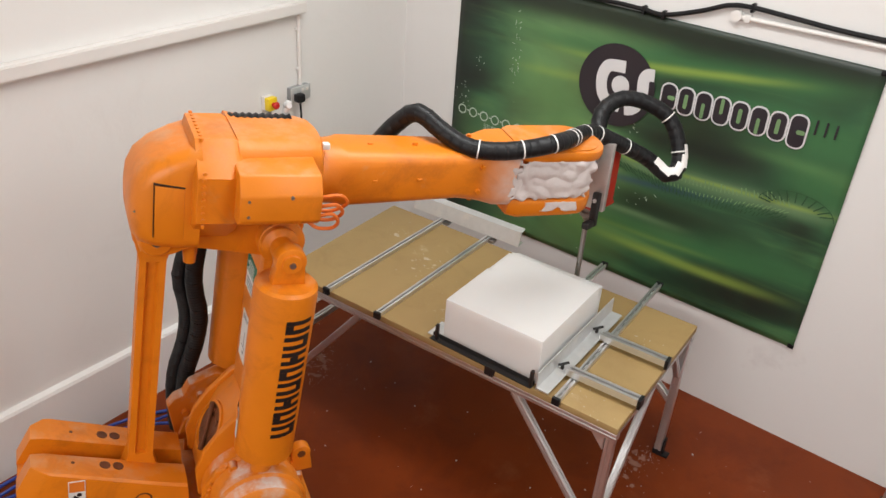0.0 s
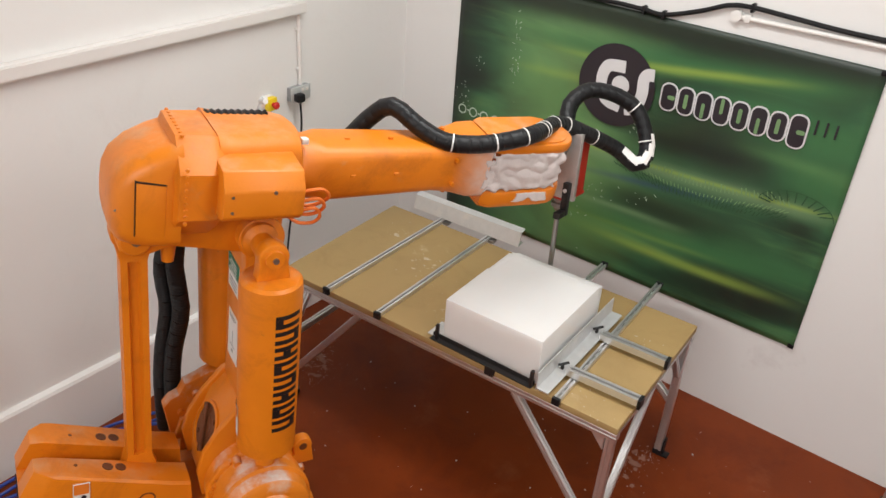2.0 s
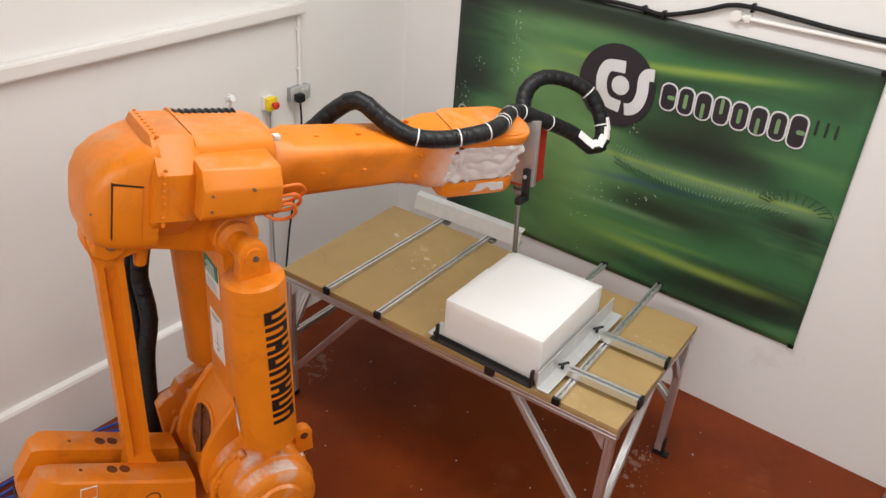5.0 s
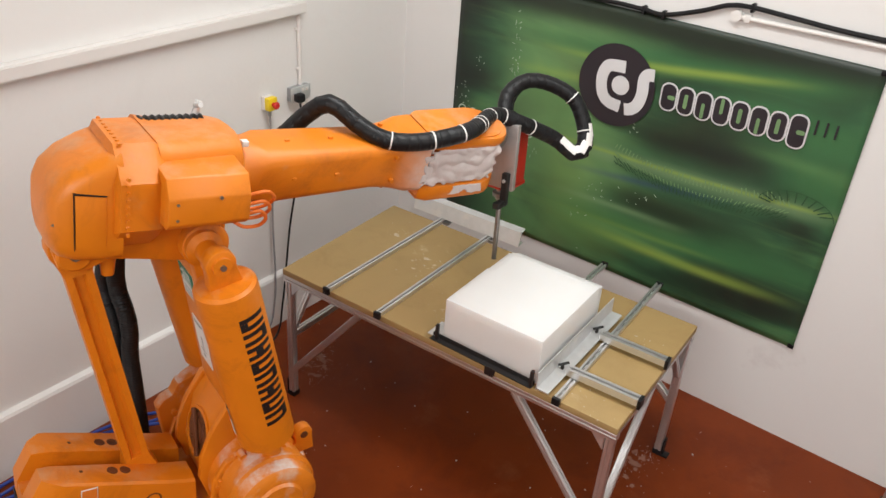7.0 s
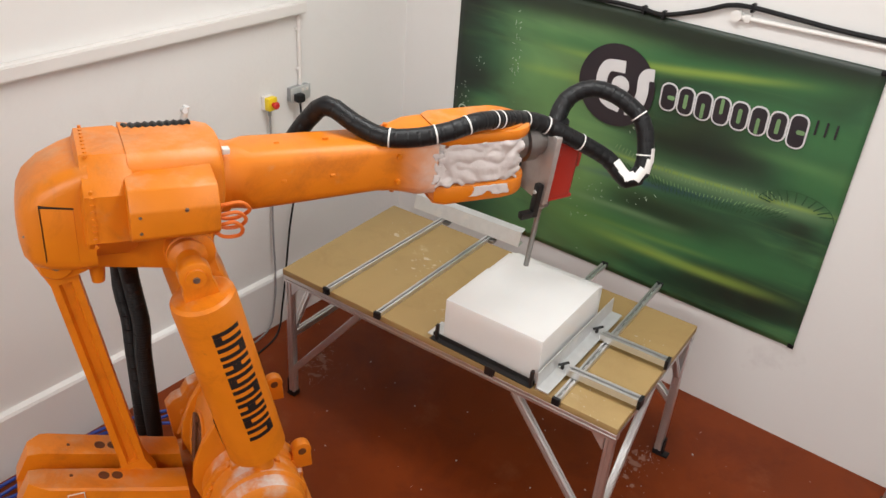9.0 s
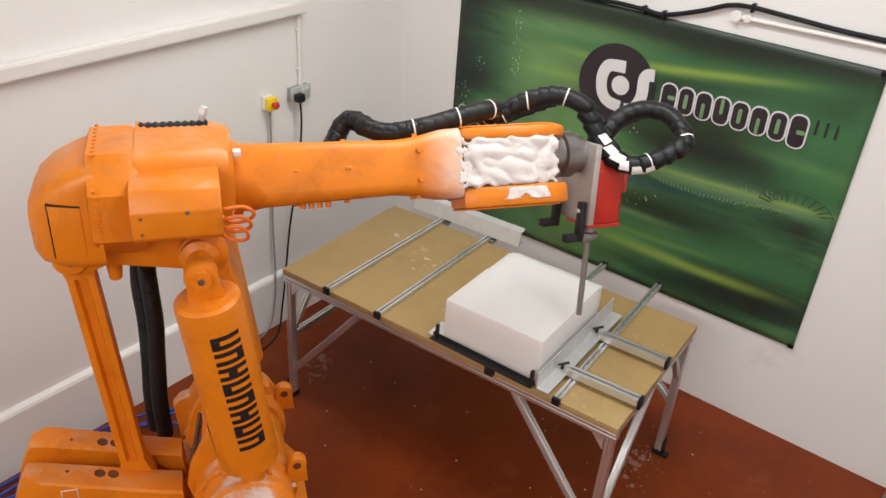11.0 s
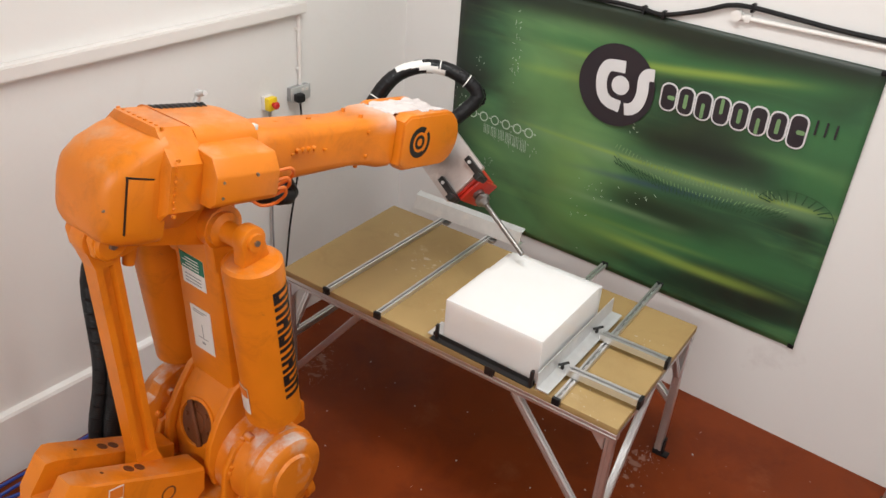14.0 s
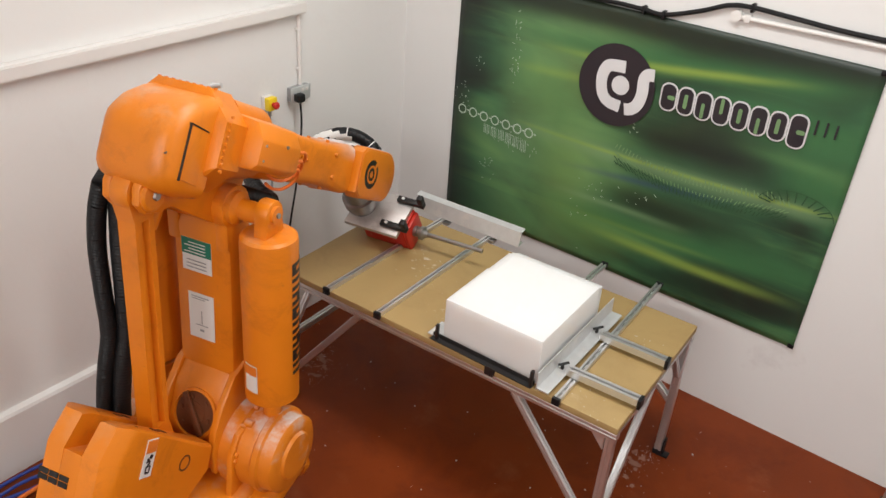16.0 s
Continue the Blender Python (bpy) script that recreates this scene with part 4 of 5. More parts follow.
# standing foot and turning column
base = B()
lathe(base, [(0.36, 0.0), (0.36, 0.04), (0.30, 0.06), (0.27, 0.16), (0.29, 0.19)], Matrix.Translation(BASE), 48)
part("foot", base, ORANGE, robot)
col = B()
loft(col, [ring_x(x, hw, 0.19, z1, 0.35, 4) for x, hw, z1 in ((-0.28, 0.16, 0.30), (-0.18, 0.24, 0.36), (0.05, 0.30, 0.42), (0.30, 0.31, 0.44), (0.46, 0.29, 0.40), (0.56, 0.20, 0.32))])
column = moving("column", col, ORANGE, "turn", "orange cast column with dusty ledges")
for s, nm in ((-1, "right"), (1, "left")):
    d = B()
    ax = Matrix.Translation((REACH, 0, SHOULDER)) @ rot("X", 90 if s < 0 else -90)
    prof = [(0.13, 0.145), (0.185, 0.15), (0.20, 0.165), (0.20, 0.225), (0.185, 0.235), (0.185, 0.30), (0.182, 0.312), (0.192, 0.32), (0.192, 0.345), (0.178, 0.352), (0.172, 0.405), (0.155, 0.418), (0.11, 0.42), (0.10, 0.432), (0.05, 0.434)]
    lathe(d, prof, ax, 40)
    for k in range(12):
        a = 2 * math.pi * k / 12
        q = ax @ Vector((0.188 * math.cos(a), 0.188 * math.sin(a), 0.225))
        rod_between(d, q, ax @ Vector((0.188 * math.cos(a), 0.188 * math.sin(a), 0.245)), 0.013, 0.011, 6)
    for k, (r_, h0, h1) in enumerate(((0.018, 0.236, 0.262), (0.014, 0.236, 0.29), (0.020, 0.236, 0.27), (0.014, 0.236, 0.255))):
        a = radians(10 + 52 * k)
        rod_between(d, ax @ Vector((0.187 * math.cos(a), 0.187 * math.sin(a), h0)), ax @ Vector((0.187 * math.cos(a), 0.187 * math.sin(a), h1)), r_, r_ * 0.8, 12)
    for k in range(10):
        a = 2 * math.pi * (k + 0.5) / 10
        rod_between(d, ax @ Vector((0.148 * math.cos(a), 0.148 * math.sin(a), 0.40)), ax @ Vector((0.148 * math.cos(a), 0.148 * math.sin(a), 0.417)), 0.011, 0.009, 6)
    drum = part("gearbox", d, DUSTYGEAR, column, "round cast gearbox with bolts and white dust")
    mo = B()
    # the axis motor beside the gearbox
    m0 = Matrix.Translation((REACH - 0.02, s * 0.30, SHOULDER - 0.21)) @ rot("Y", 80)
    lathe(mo, [(0.07, -0.26), (0.085, -0.25), (0.085, 0.12), (0.10, 0.13), (0.10, 0.17)], m0, 28)
    part("axis_motor", mo, ORANGE, column)
    lug = B()
    ring_in = [(0.502 + 0.017 * math.cos(radians(a)), 0.692 + 0.017 * math.sin(radians(a))) for a in range(0, 360, 20)]
    slab(lug, [(0.46, 0.60), (0.545, 0.60)] + [(0.502 + 0.04 * math.cos(radians(a)), 0.692 + 0.04 * math.sin(radians(a))) for a in range(-20, 201, 20)], s * 0.20, s * 0.245, 0.006)
    part("lifting_lug", lug, ORANGE, column)
    # no opening here: a solid plug whose dark colour paints the hole's shade
    part("lug_hole", slab(B(), ring_in, s * 0.199, s * 0.2465), HOLE_SHADE, column, "plug coloured dark for the shade in the lug's hole")
for s in (-1, 1):
    yk = B()
    slab(yk, [(0.06, 0.30), (0.10, 0.62), (0.16, 0.70), (0.24, 0.72), (0.24, 0.40), (0.5, 0.35), (0.5, 0.26)], s * 0.215, s * 0.245, 0.008)
    part("column_web", yk, ORANGE, column)
    for k in range(3):
        part("column_bolt", screws(B(), [(0.13, s * 0.245, 0.52 + 0.05 * k)], (0, s, 0), 0.013, 0.012), ORANGE, column)
cast = B()
slab(cast, [(0.05, 0.50), (0.03, 0.70), (0.06, 0.735), (0.10, 0.75), (0.13, 0.80), (0.24, 0.835), (0.34, 0.81), (0.44, 0.74), (0.46, 0.50)], 0.20, 0.262, 0.012)
for x, z in ((0.10, 0.66), (0.17, 0.74), (0.28, 0.77)):
    rod_between(cast, (x, 0.20, z), (x, 0.182, z), 0.017, 0.014, 10)
slab(cast, [(0.06, 0.56), (0.09, 0.64), (0.34, 0.70), (0.36, 0.62)], 0.165, 0.199, 0.01)
part("far_casting", cast, DUSTYGEAR, column, "ragged orange casting beside the column")
# lower arm
la = B()
out = [(-0.05, 0.10), (-0.05, 0.22), (-0.05, 0.60), (-0.05, 0.90), (-0.055, 1.0), (-0.04, 1.06), (0.05, 1.06), (0.09, 1.0), (0.115, 0.90), (0.13, 0.60), (0.13, 0.25), (0.11, 0.10)]
slab(la, out, -0.150, 0.122, 0.018)
lower = moving("lower_arm", la, ORANGE, "lower")
hub = B()
lathe(hub, [(0.085, -0.14), (0.17, -0.14), (0.18, -0.12), (0.18, 0.12), (0.17, 0.14), (0.085, 0.14)], rot("X", 90), 40)
part("shoulder_hub", hub, ORANGE, lower)
for y0, y1 in ((-0.155, -0.075), (0.075, 0.155)):
    th = B()
    lathe(th, [(0.06, y0), (0.085, y0 + 0.012), (0.085, y1 - 0.012), (0.06, y1)], Matrix.Translation((0, 0, ARM)) @ rot("X", 90), 30)
    part("fork_cheek", slab(B(), [(-0.055, 0.93), (0.09, 0.93), (0.075, 1.09), (-0.06, 1.09)], y0 + 0.01, y1 - 0.01, 0.01), ORANGE, lower)
    part("elbow_bearing", th, ORANGE, lower)
for s in (-1, 1):
    pn = B()
    lathe(pn, [(0.066, 0.135), (0.066, 0.17), (0.042, 0.185), (0.042, 0.27), (0.05, 0.28), (0.05, 0.29)], Matrix.Translation((EYE_PIN.x, 0, EYE_PIN.z - 0.015)) @ rot("X", 90 if s < 0 else -90), 28)
    part("pin_shaft", pn, ORANGE, lower)
lab = B()
box(lab, -0.073, -0.0705, -0.06, 0.08, 0.80, 0.945)
green_label = part("warning_label", lab, PAPER, lower, "white label with a green heading", smooth=0, at=pose(0.02, 0, 0))
part("label_heading", box(B(), -0.0755, -0.0732, -0.06, 0.08, 0.875, 0.945), GREEN, green_label, "green heading", smooth=0)
for k in range(4):
    part("text_bar", box(B(), -0.0775, -0.0757, -0.035, 0.065 - 0.02 * (k % 2), 0.885 + 0.014 * k, 0.889 + 0.014 * k), PAPER, green_label, "pale line of small writing", smooth=0)
for k in range(3):
    part("text_bar", box(B(), -0.075, -0.0732, -0.035, 0.06, 0.815 + 0.016 * k, 0.819 + 0.016 * k), GREYINK, green_label, "grey line of small writing", smooth=0)
dl = part("diagram_label", box(B(), -0.073, -0.0705, -0.062, 0.062, 0.485, 0.700), PAPER, lower, "white label with a faint drawing", smooth=0, at=pose(0.02, 0, 0))
for y0, y1, z0, z1 in ((-0.04, 0.045, 0.682, 0.686), (-0.02, 0.045, 0.672, 0.675), (-0.03, 0.03, 0.548, 0.551), (-0.003, 0.0, 0.555, 0.62), (-0.01, 0.01, 0.520, 0.530)):
    part("text_bar", box(B(), -0.0745, -0.0732, y0, y1, z0, z1), GREYINK, dl, "grey line of small print", smooth=0)
flare = B()
slab(flare, [(-0.04, 0.36), (-0.115, 0.28), (-0.185, 0.10), (-0.19, -0.06), (0.0, -0.06), (0.0, 0.36)], -0.132, 0.104, 0.012)
part("arm_foot", flare, ORANGE, lower)
hole_at = Matrix.Translation((-0.152, -0.025, 0.175)) @ rot("Y", -68.7)
ringp = B()
lathe(ringp, [(0.112, -0.004), (0.110, 0.012), (0.098, 0.014), (0.096, 0.0035)], hole_at, 36)
part("hole_rim", ringp, ORANGE, lower)
# raised disc; its dark colour paints the shade inside the access hole
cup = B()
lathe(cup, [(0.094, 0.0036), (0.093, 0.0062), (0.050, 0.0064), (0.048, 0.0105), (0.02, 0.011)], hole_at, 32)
hole = part("access_hole", cup, HOLE_SHADE, lower, "raised disc coloured dark for the shade in the arm foot's access hole")
# bolts and strut are darkened by colour too, as if deep in shade
for k in range(6):
    a = radians(20 + 60 * k)
    q0, q1 = [hole_at @ Vector((0.071 * math.cos(a), 0.071 * math.sin(a), h_)) for h_ in (0.0064, 0.013)]
    part("hole_bolt", rod_between(B(), q0, q1, 0.011, 0.009, 8), HOLE_SHADE, hole)
strut = B()
m_ = hole_at @ rot("Z", 35)
box(strut, -0.10, 0.10, -0.014, 0.014, 0.0125, 0.026, 0.004, m_)
part("hole_strut", strut, HOLE_SHADE, hole)
for s in (-1, 1):
    rib = B()
    slab(rib, [(-0.205, -0.06), (-0.225, 0.06), (-0.20, 0.16), (-0.15, 0.25), (-0.06, 0.36), (0.02, 0.39), (0.02, -0.06)], s * 0.118 - 0.014, s * 0.152 - 0.014, 0.008)
    part("foot_rib", rib, ORANGE, lower)

# rear link and the counterweight on its crank
def weight_lobe(bm, y_in, y_mid, y_out):
    """One half of the weight; its outer rear edge is broadly chamfered."""
    def ring(y, trim, drop):
        rear = [(-0.86 + trim, -0.17), (-0.868 + trim, 0.06), (-0.815 + trim, 0.176 - drop), (-0.77 + trim * 0.6, 0.172 - drop)]
        return [Vector((x, y, z)) for x, z in rear + [(-0.33, 0.036 - drop), (-0.25, 0.015 - drop), (-0.24, -0.10), (-0.36, -0.22), (-0.78, -0.235)]]
    return loft(bm, [ring(y_in, 0.0, 0.004), ring(y_in + 0.1 * (y_mid - y_in), 0.0, 0.0), ring(y_mid, 0.0, 0.0), ring(y_mid + 0.8 * (y_out - y_mid), 0.045, 0.004), ring(y_out, 0.07, 0.016)])


cw = B()
weight_lobe(cw, -0.042, -0.118, -0.163)
weight_lobe(cw, 0.042, 0.118, 0.163)
slab(cw, [(-0.864, -0.165), (-0.866, 0.055), (-0.62, 0.035), (-0.56, -0.21), (-0.79, -0.225)], -0.044, 0.044, 0.004)
weight = moving("counterweight", cw, ORANGE, "crank", "orange counterweight with a slot and black bars")
for k in range(3):
    y = 0.105 - 0.046 * k
    b = B()
    for z in (0.0, 0.024):
        box(b, -0.002, 0.002, y - 0.020, y + 0.020, z - 0.010, z + 0.009, 0.0)
    part("maker_bar", b, BLACKPAINT, weight, "black bar in place of a name", smooth=0, at=Matrix.Translation((-0.867, 0.0, -0.070)) @ rot("Y", -1.5))
# holes as shallow solid discs, their inner shade put into the colour
for x, y in ((-0.556, -0.085), (-0.508, -0.085), (-0.556, 0.092), (-0.508, 0.092), (-0.67, 0.092), (-0.67, -0.085)):
    top = 0.172 - (x + 0.77) * 0.309
    big = x > -0.6
    hl = B()
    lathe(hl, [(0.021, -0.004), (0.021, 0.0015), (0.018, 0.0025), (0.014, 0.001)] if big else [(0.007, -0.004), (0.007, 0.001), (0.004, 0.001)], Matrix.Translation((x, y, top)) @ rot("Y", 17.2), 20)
    part("lifting_hole", hl, HOLE_SHADE, weight, "shallow disc coloured dark for the shade in a lifting hole")
# another solid disc with the hole's shade painted on
side_hole = B()
lathe(side_hole, [(0.034, -0.004), (0.034, 0.002), (0.028, 0.003), (0.026, 0.0)], Matrix.Translation((-0.42, -0.1622, -0.03)) @ rot("X", 90), 24)
part("side_hole", side_hole, HOLE_SHADE, weight, "round disc coloured dark for the shade in the side's hole")
at_label = Matrix.Translation((-0.66, -0.1655, 0.045))
wl = part("warning_label", box(B(), -0.03, 0.03, -0.001, 0.001, -0.075, 0.075), PAPER, weight, "white warning label with an orange heading", smooth=0, at=at_label)
part("label_heading", box(B(), -0.027, 0.027, -0.0028, -0.0012, 0.022, 0.071), LABELORANGE, wl, "orange heading", smooth=0)
sy = B()
rod_between(sy, (0.008, -0.0012, 0.006), (0.008, -0.003, 0.006), 0.009, seg=14)
for x0, z0, x1, z1, w_ in ((-0.012, 0.002, 0.006, -0.016, 0.005), (0.006, -0.016, -0.008, -0.034, 0.005), (-0.016, -0.012, 0.0, -0.01, 0.004), (-0.01, -0.03, 0.012, -0.03, 0.004), (-0.01, -0.03, -0.008, -0.058, 0.004), (0.012, -0.03, 0.01, -0.058, 0.004), (-0.008, -0.056, 0.01, -0.056, 0.004)):
    d = Vector((x1 - x0, 0, z1 - z0)).normalized()
    nrm = Vector((-d.z, 0, d.x)) * w_
    a_, b_ = Vector((x0, -0.0028, z0)), Vector((x1, -0.0028, z1))
    sy.faces.new([sy.verts.new(q) for q in (a_ - nrm, b_ - nrm, b_ + nrm, a_ + nrm)])
part("warning_sign", sy, BLACKPAINT, wl, "black warning sign", smooth=0)
lk = B()
loft(lk, [[Vector((x, y, z)) for x, y in ((-0.046, -0.038), (-0.022, -0.038), (-0.013, -0.016), (0.013, -0.016), (0.022, -0.038), (0.046, -0.038), (0.046, 0.038), (0.022, 0.038), (0.013, 0.016), (-0.013, 0.016), (-0.022, 0.038), (-0.046, 0.038))] for z in (0.06, ARM - 0.06)])
link = moving("parallel_link", lk, ORANGE, "link", "slender orange I-section link")
for z in (0.0, ARM):
    e = B()
    slab(e, stadium(-0.075, 0.075, 0, 0.075), -0.040, 0.040, 0.010)
    bmesh.ops.transform(e, matrix=Matrix.Translation((0, 0, z)), verts=e.verts)
    loft(e, [[Vector((sx * k, sy * 0.039, z + (0.05 if z == 0 else -0.05) * q)) for sx, sy in ((-1, -1), (1, -1), (1, 1), (-1, 1))] for k, q in ((0.07, 0.2), (0.045, 2.2))])
    rod_between(e, (0, -0.078, z), (0, 0.078, z), 0.035, seg=20)
    part("link_end", e, ORANGE, link)
    part("pivot_bolt", rod_between(B(), (0, -0.084, z), (0, -0.0782, z), 0.015, seg=8), DARKSTEEL, link, "dark bolt")

# balancing cylinders
for side, body in ((-1, "cyl_right"), (1, "cyl_left")):
    c = B()
    lathe(c, [(0.085, -0.848), (0.112, -0.838), (0.113, -0.12), (0.110, -0.095), (0.098, -0.085), (0.05, -0.083)], None, 48)
    cyl = moving("balancing_cylinder", c, ORANGE, body, "thick orange balancing cylinder with black marks" if side < 0 else "thick orange balancing cylinder")
    e = B()
    slab(e, [(0.055 * math.cos(a), 0.055 * math.sin(a)) for a in [radians(-20 + 220 * k / 16) for k in range(17)]] + [(-0.06, -0.085), (0.06, -0.085)], -0.03, 0.03, 0.008)
    rod_between(e, (0, side * 0.030, 0), (0, side * 0.042, 0), 0.034, seg=22)
    part("eye", e, ORANGE, cyl)
    part("grease_nipple", rod_between(B(), (0, side * 0.042, 0), (0, side * 0.05, 0), 0.011, seg=8), DARKSTEEL, cyl, "dark bolt")
    part("piston_rod", rod_between(B(), (0, 0, -0.848), (0, 0, -0.96), 0.04, seg=20), ORANGE, cyl)
    if side < 0:
        r = 0.1145
        def patch(bm, a0, a1, z0, z1, rr=r, n=6):
            pts = [[bm.verts.new((rr * math.cos(radians(a0 + (a1 - a0) * k / n)), rr * math.sin(radians(a0 + (a1 - a0) * k / n)), z)) for k in range(n + 1)] for z in (z0, z1)]
            for k in range(n):
                bm.faces.new((pts[0][k], pts[0][k + 1], pts[1][k + 1], pts[1][k]))
        for k in range(8):
            z = -0.182 - 0.0665 * k
            bm = B()
            patch(bm, -98, -46, z - 0.018, z)
            patch(bm, -98, -46, z - 0.054, z - 0.036)
            patch(bm, *((-98, -84) if k % 3 == 0 else (-60, -46) if k % 3 == 1 else (-82, -66)), z - 0.0359, z - 0.0181)
            part("name_bar", bm, BLACKPAINT, cyl, "black painted bar in place of a name", smooth=60)
        bm = B()
        patch(bm, -210, -176, -0.775, -0.640)
        cl = part("cylinder_label", bm, PAPER, cyl, "white label with an orange heading", smooth=60)
        bm = B()
        patch(bm, -209, -177, -0.690, -0.645, r + 0.0015)
        part("label_heading", bm, LABELORANGE, cl, "orange heading", smooth=60)

# upper arm housing
ho = B()
loft(ho, [ring_x(x, hw, z0, z1, c, 4, -0.035) for x, hw, z0, z1, c in ((-0.520, 0.085, 0.10, 0.20, 0.7), (-0.511, 0.125, 0.055, 0.245, 0.6), (-0.488, 0.150, 0.028, 0.285, 0.5), (-0.44, 0.162, 0.012, 0.325, 0.42), (-0.37, 0.166, 0.006, 0.358, 0.36), (-0.30, 0.165, 0.01, 0.38, 0.3))])
house = moving("upper_arm_housing", ho, ORANGE, "upper", "orange cast upper arm housing")
fl = B()
loft(fl, [ring_x(x, hw, z0, z1, 0.55, 1, -0.03) for x, hw, z0, z1 in ((-0.33, 0.185, 0.03, 0.38), (-0.32, 0.210, 0.04, 0.40), (-0.20, 0.215, 0.04, 0.40), (-0.17, 0.20, 0.06, 0.385))])
for k in range(9):
    u = k / 8
    for y in (-0.24,):
        rod_between(fl, (-0.30, y, 0.13 + 0.19 * u), (-0.30, y - 0.009, 0.13 + 0.19 * u), 0.0065, seg=6)
    rod_between(fl, (-0.30, -0.15 + 0.24 * u, 0.395), (-0.30, -0.15 + 0.24 * u, 0.404), 0.0065, seg=6)
part("bolted_flange", fl, ORANGE, house)
gear = B()
loft(gear, [ring_x(x, hw, z0, z1, c, 5) for x, hw, z0, z1, c in ((-0.18, 0.18, 0.08, 0.395, 0.4), (-0.14, 0.175, 0.09, 0.39, 0.45), (0.07, 0.165, 0.11, 0.39, 0.5), (0.11, 0.155, 0.12, 0.385, 0.6), (0.125, 0.14, 0.13, 0.38, 0.9))])
rod_between(gear, (0.12, 0, AXIS), (0.15, 0, AXIS), 0.128, seg=36)
part("gear_casing", gear, ORANGE, house)
for s in (-1,):
    bx = B()
    loft(bx, [[Vector((x, s * y, z)) for y, z in ((0.15, 0.155), (0.295, 0.158), (0.319, 0.182), (0.319, 0.272), (0.282, 0.332), (0.15, 0.347))] for x in (-0.20, 0.075)])
    bmesh.ops.bevel(bx, geom=bx.edges[:], offset=0.007, segments=2, affect="EDGES", profile=0.5)
    mb = part("motor_cover", bx, ORANGE, house, "box-shaped orange motor cover")
    part("screw", screws(B(), [(-0.17, s * 0.318, z) for z in (0.20, 0.255)], (0, s, 0), 0.006, 0.004), DARKSTEEL, mb, "dark screws")
    part("sensor_cap", screws(B(), [(-0.03, s * 0.317, 0.268)], (0, s, 0), 0.007, 0.008), DARKSTEEL, mb, "dark cap")
pan = B()
slab(pan, [(-0.446, 0.076), (-0.352, 0.061), (-0.352, 0.247), (-0.446, 0.262)], -0.204, -0.15, 0.004)
part("side_panel", pan, ORANGE, house, "recessed side panel")
gap = B()
slab(gap, [(-0.449, 0.2635), (-0.352, 0.2485), (-0.352, 0.2525), (-0.449, 0.268)], -0.2045, -0.15)
slab(gap, [(-0.4492, 0.072), (-0.4474, 0.072), (-0.4474, 0.2634), (-0.4492, 0.2634)], -0.2035, -0.15)
part("panel_gap", gap, BLACKPAINT, house, "dark gap round the panel")
# lugs below the housing
lg = B()
slab(lg, [(-0.475, 0.08), (-0.492, 0.01), (-0.475, -0.045), (-0.43, -0.07), (-0.37, -0.06), (-0.31, -0.035), (-0.22, -0.05), (-0.05, -0.08), (0.05, -0.08), (0.09, 0.0), (0.09, 0.14), (-0.3, 0.14)], -0.094, -0.056, 0.01)
slab(lg, [(-0.475, 0.08), (-0.492, 0.01), (-0.475, -0.045), (-0.43, -0.07), (-0.37, -0.06), (-0.31, -0.035), (-0.22, -0.05), (-0.05, -0.08), (0.05, -0.08), (0.09, 0.0), (0.09, 0.14), (-0.3, 0.14)], 0.030, 0.068, 0.01)
lathe(lg, [(0.058, 0.06), (0.058, 0.10), (0.05, 0.108), (0.03, 0.11)], Matrix.Translation((-0.425, 0.0, 0.0)) @ rot("X", 90), 28)
slab(lg, [(-0.25, 0.14), (-0.25, 0.0), (-0.08, -0.05), (0.06, -0.05), (0.10, 0.02), (0.10, 0.14)], -0.07, 0.07, 0.01)
rod_between(lg, (-0.30, -0.02, -0.05), (-0.30, -0.02, -0.13), 0.03, 0.022, 16)
part("bearing_bracket", lg, ORANGE, house)
part("pivot_cap", screws(B(), [(-0.425, -0.110, 0.0)], (0, -1, 0), 0.017, 0.01), DARKSTEEL, house, "dark pivot bolt")
for spot in ((-0.425, -0.055, 0.322), (-0.500, -0.165, 0.153)):
    part("dome_screw", screws(B(), [spot], (-0.7, 0, 0.5), 0.008, 0.006), DARKSTEEL, house, "dark screw")
for k in range(3):
    z = 0.185 + 0.035 * k
    part("motor_cable", pipe(B(), [(0.08, -0.29, z), (0.12 + 0.01 * k, -0.30, z + 0.01), (0.15 + 0.012 * k, -0.28, z - 0.03), (0.145, -0.24, z - 0.075), (0.10, -0.22, z - 0.085), (0.07, -0.20, z - 0.07)], 0.0065, 8), ORANGECABLE, house, "looped orange cable")
box_clip = part("white_clip", box(B(), 0.126, 0.152, -0.10, -0.072, 0.345, 0.366, 0.003), WHITEPL, house, "small white clip", at=None)
mesh_top = B()
lathe(mesh_top, [(0.03, -0.12)] + [(0.045 + 0.006 * (k % 2), -0.115 + 0.012 * k) for k in range(20)] + [(0.03, 0.125)], Matrix.Translation((-0.06, 0.10, 0.348)) @ rot("Y", 90), 16)
part("corrugated_hose", mesh_top, BLACK, house, "black corrugated hose on top")

ft = B()
rod_between(ft, (0.03, 0.12, 0.36), (0.05, 0.12, 0.44), 0.014, 0.012, 12)
rod_between(ft, (0.04, 0.12, 0.425), (0.04, 0.075, 0.44), 0.012, 0.010, 12)
part("air_fitting", ft, STEEL, house, "small bright air fitting")

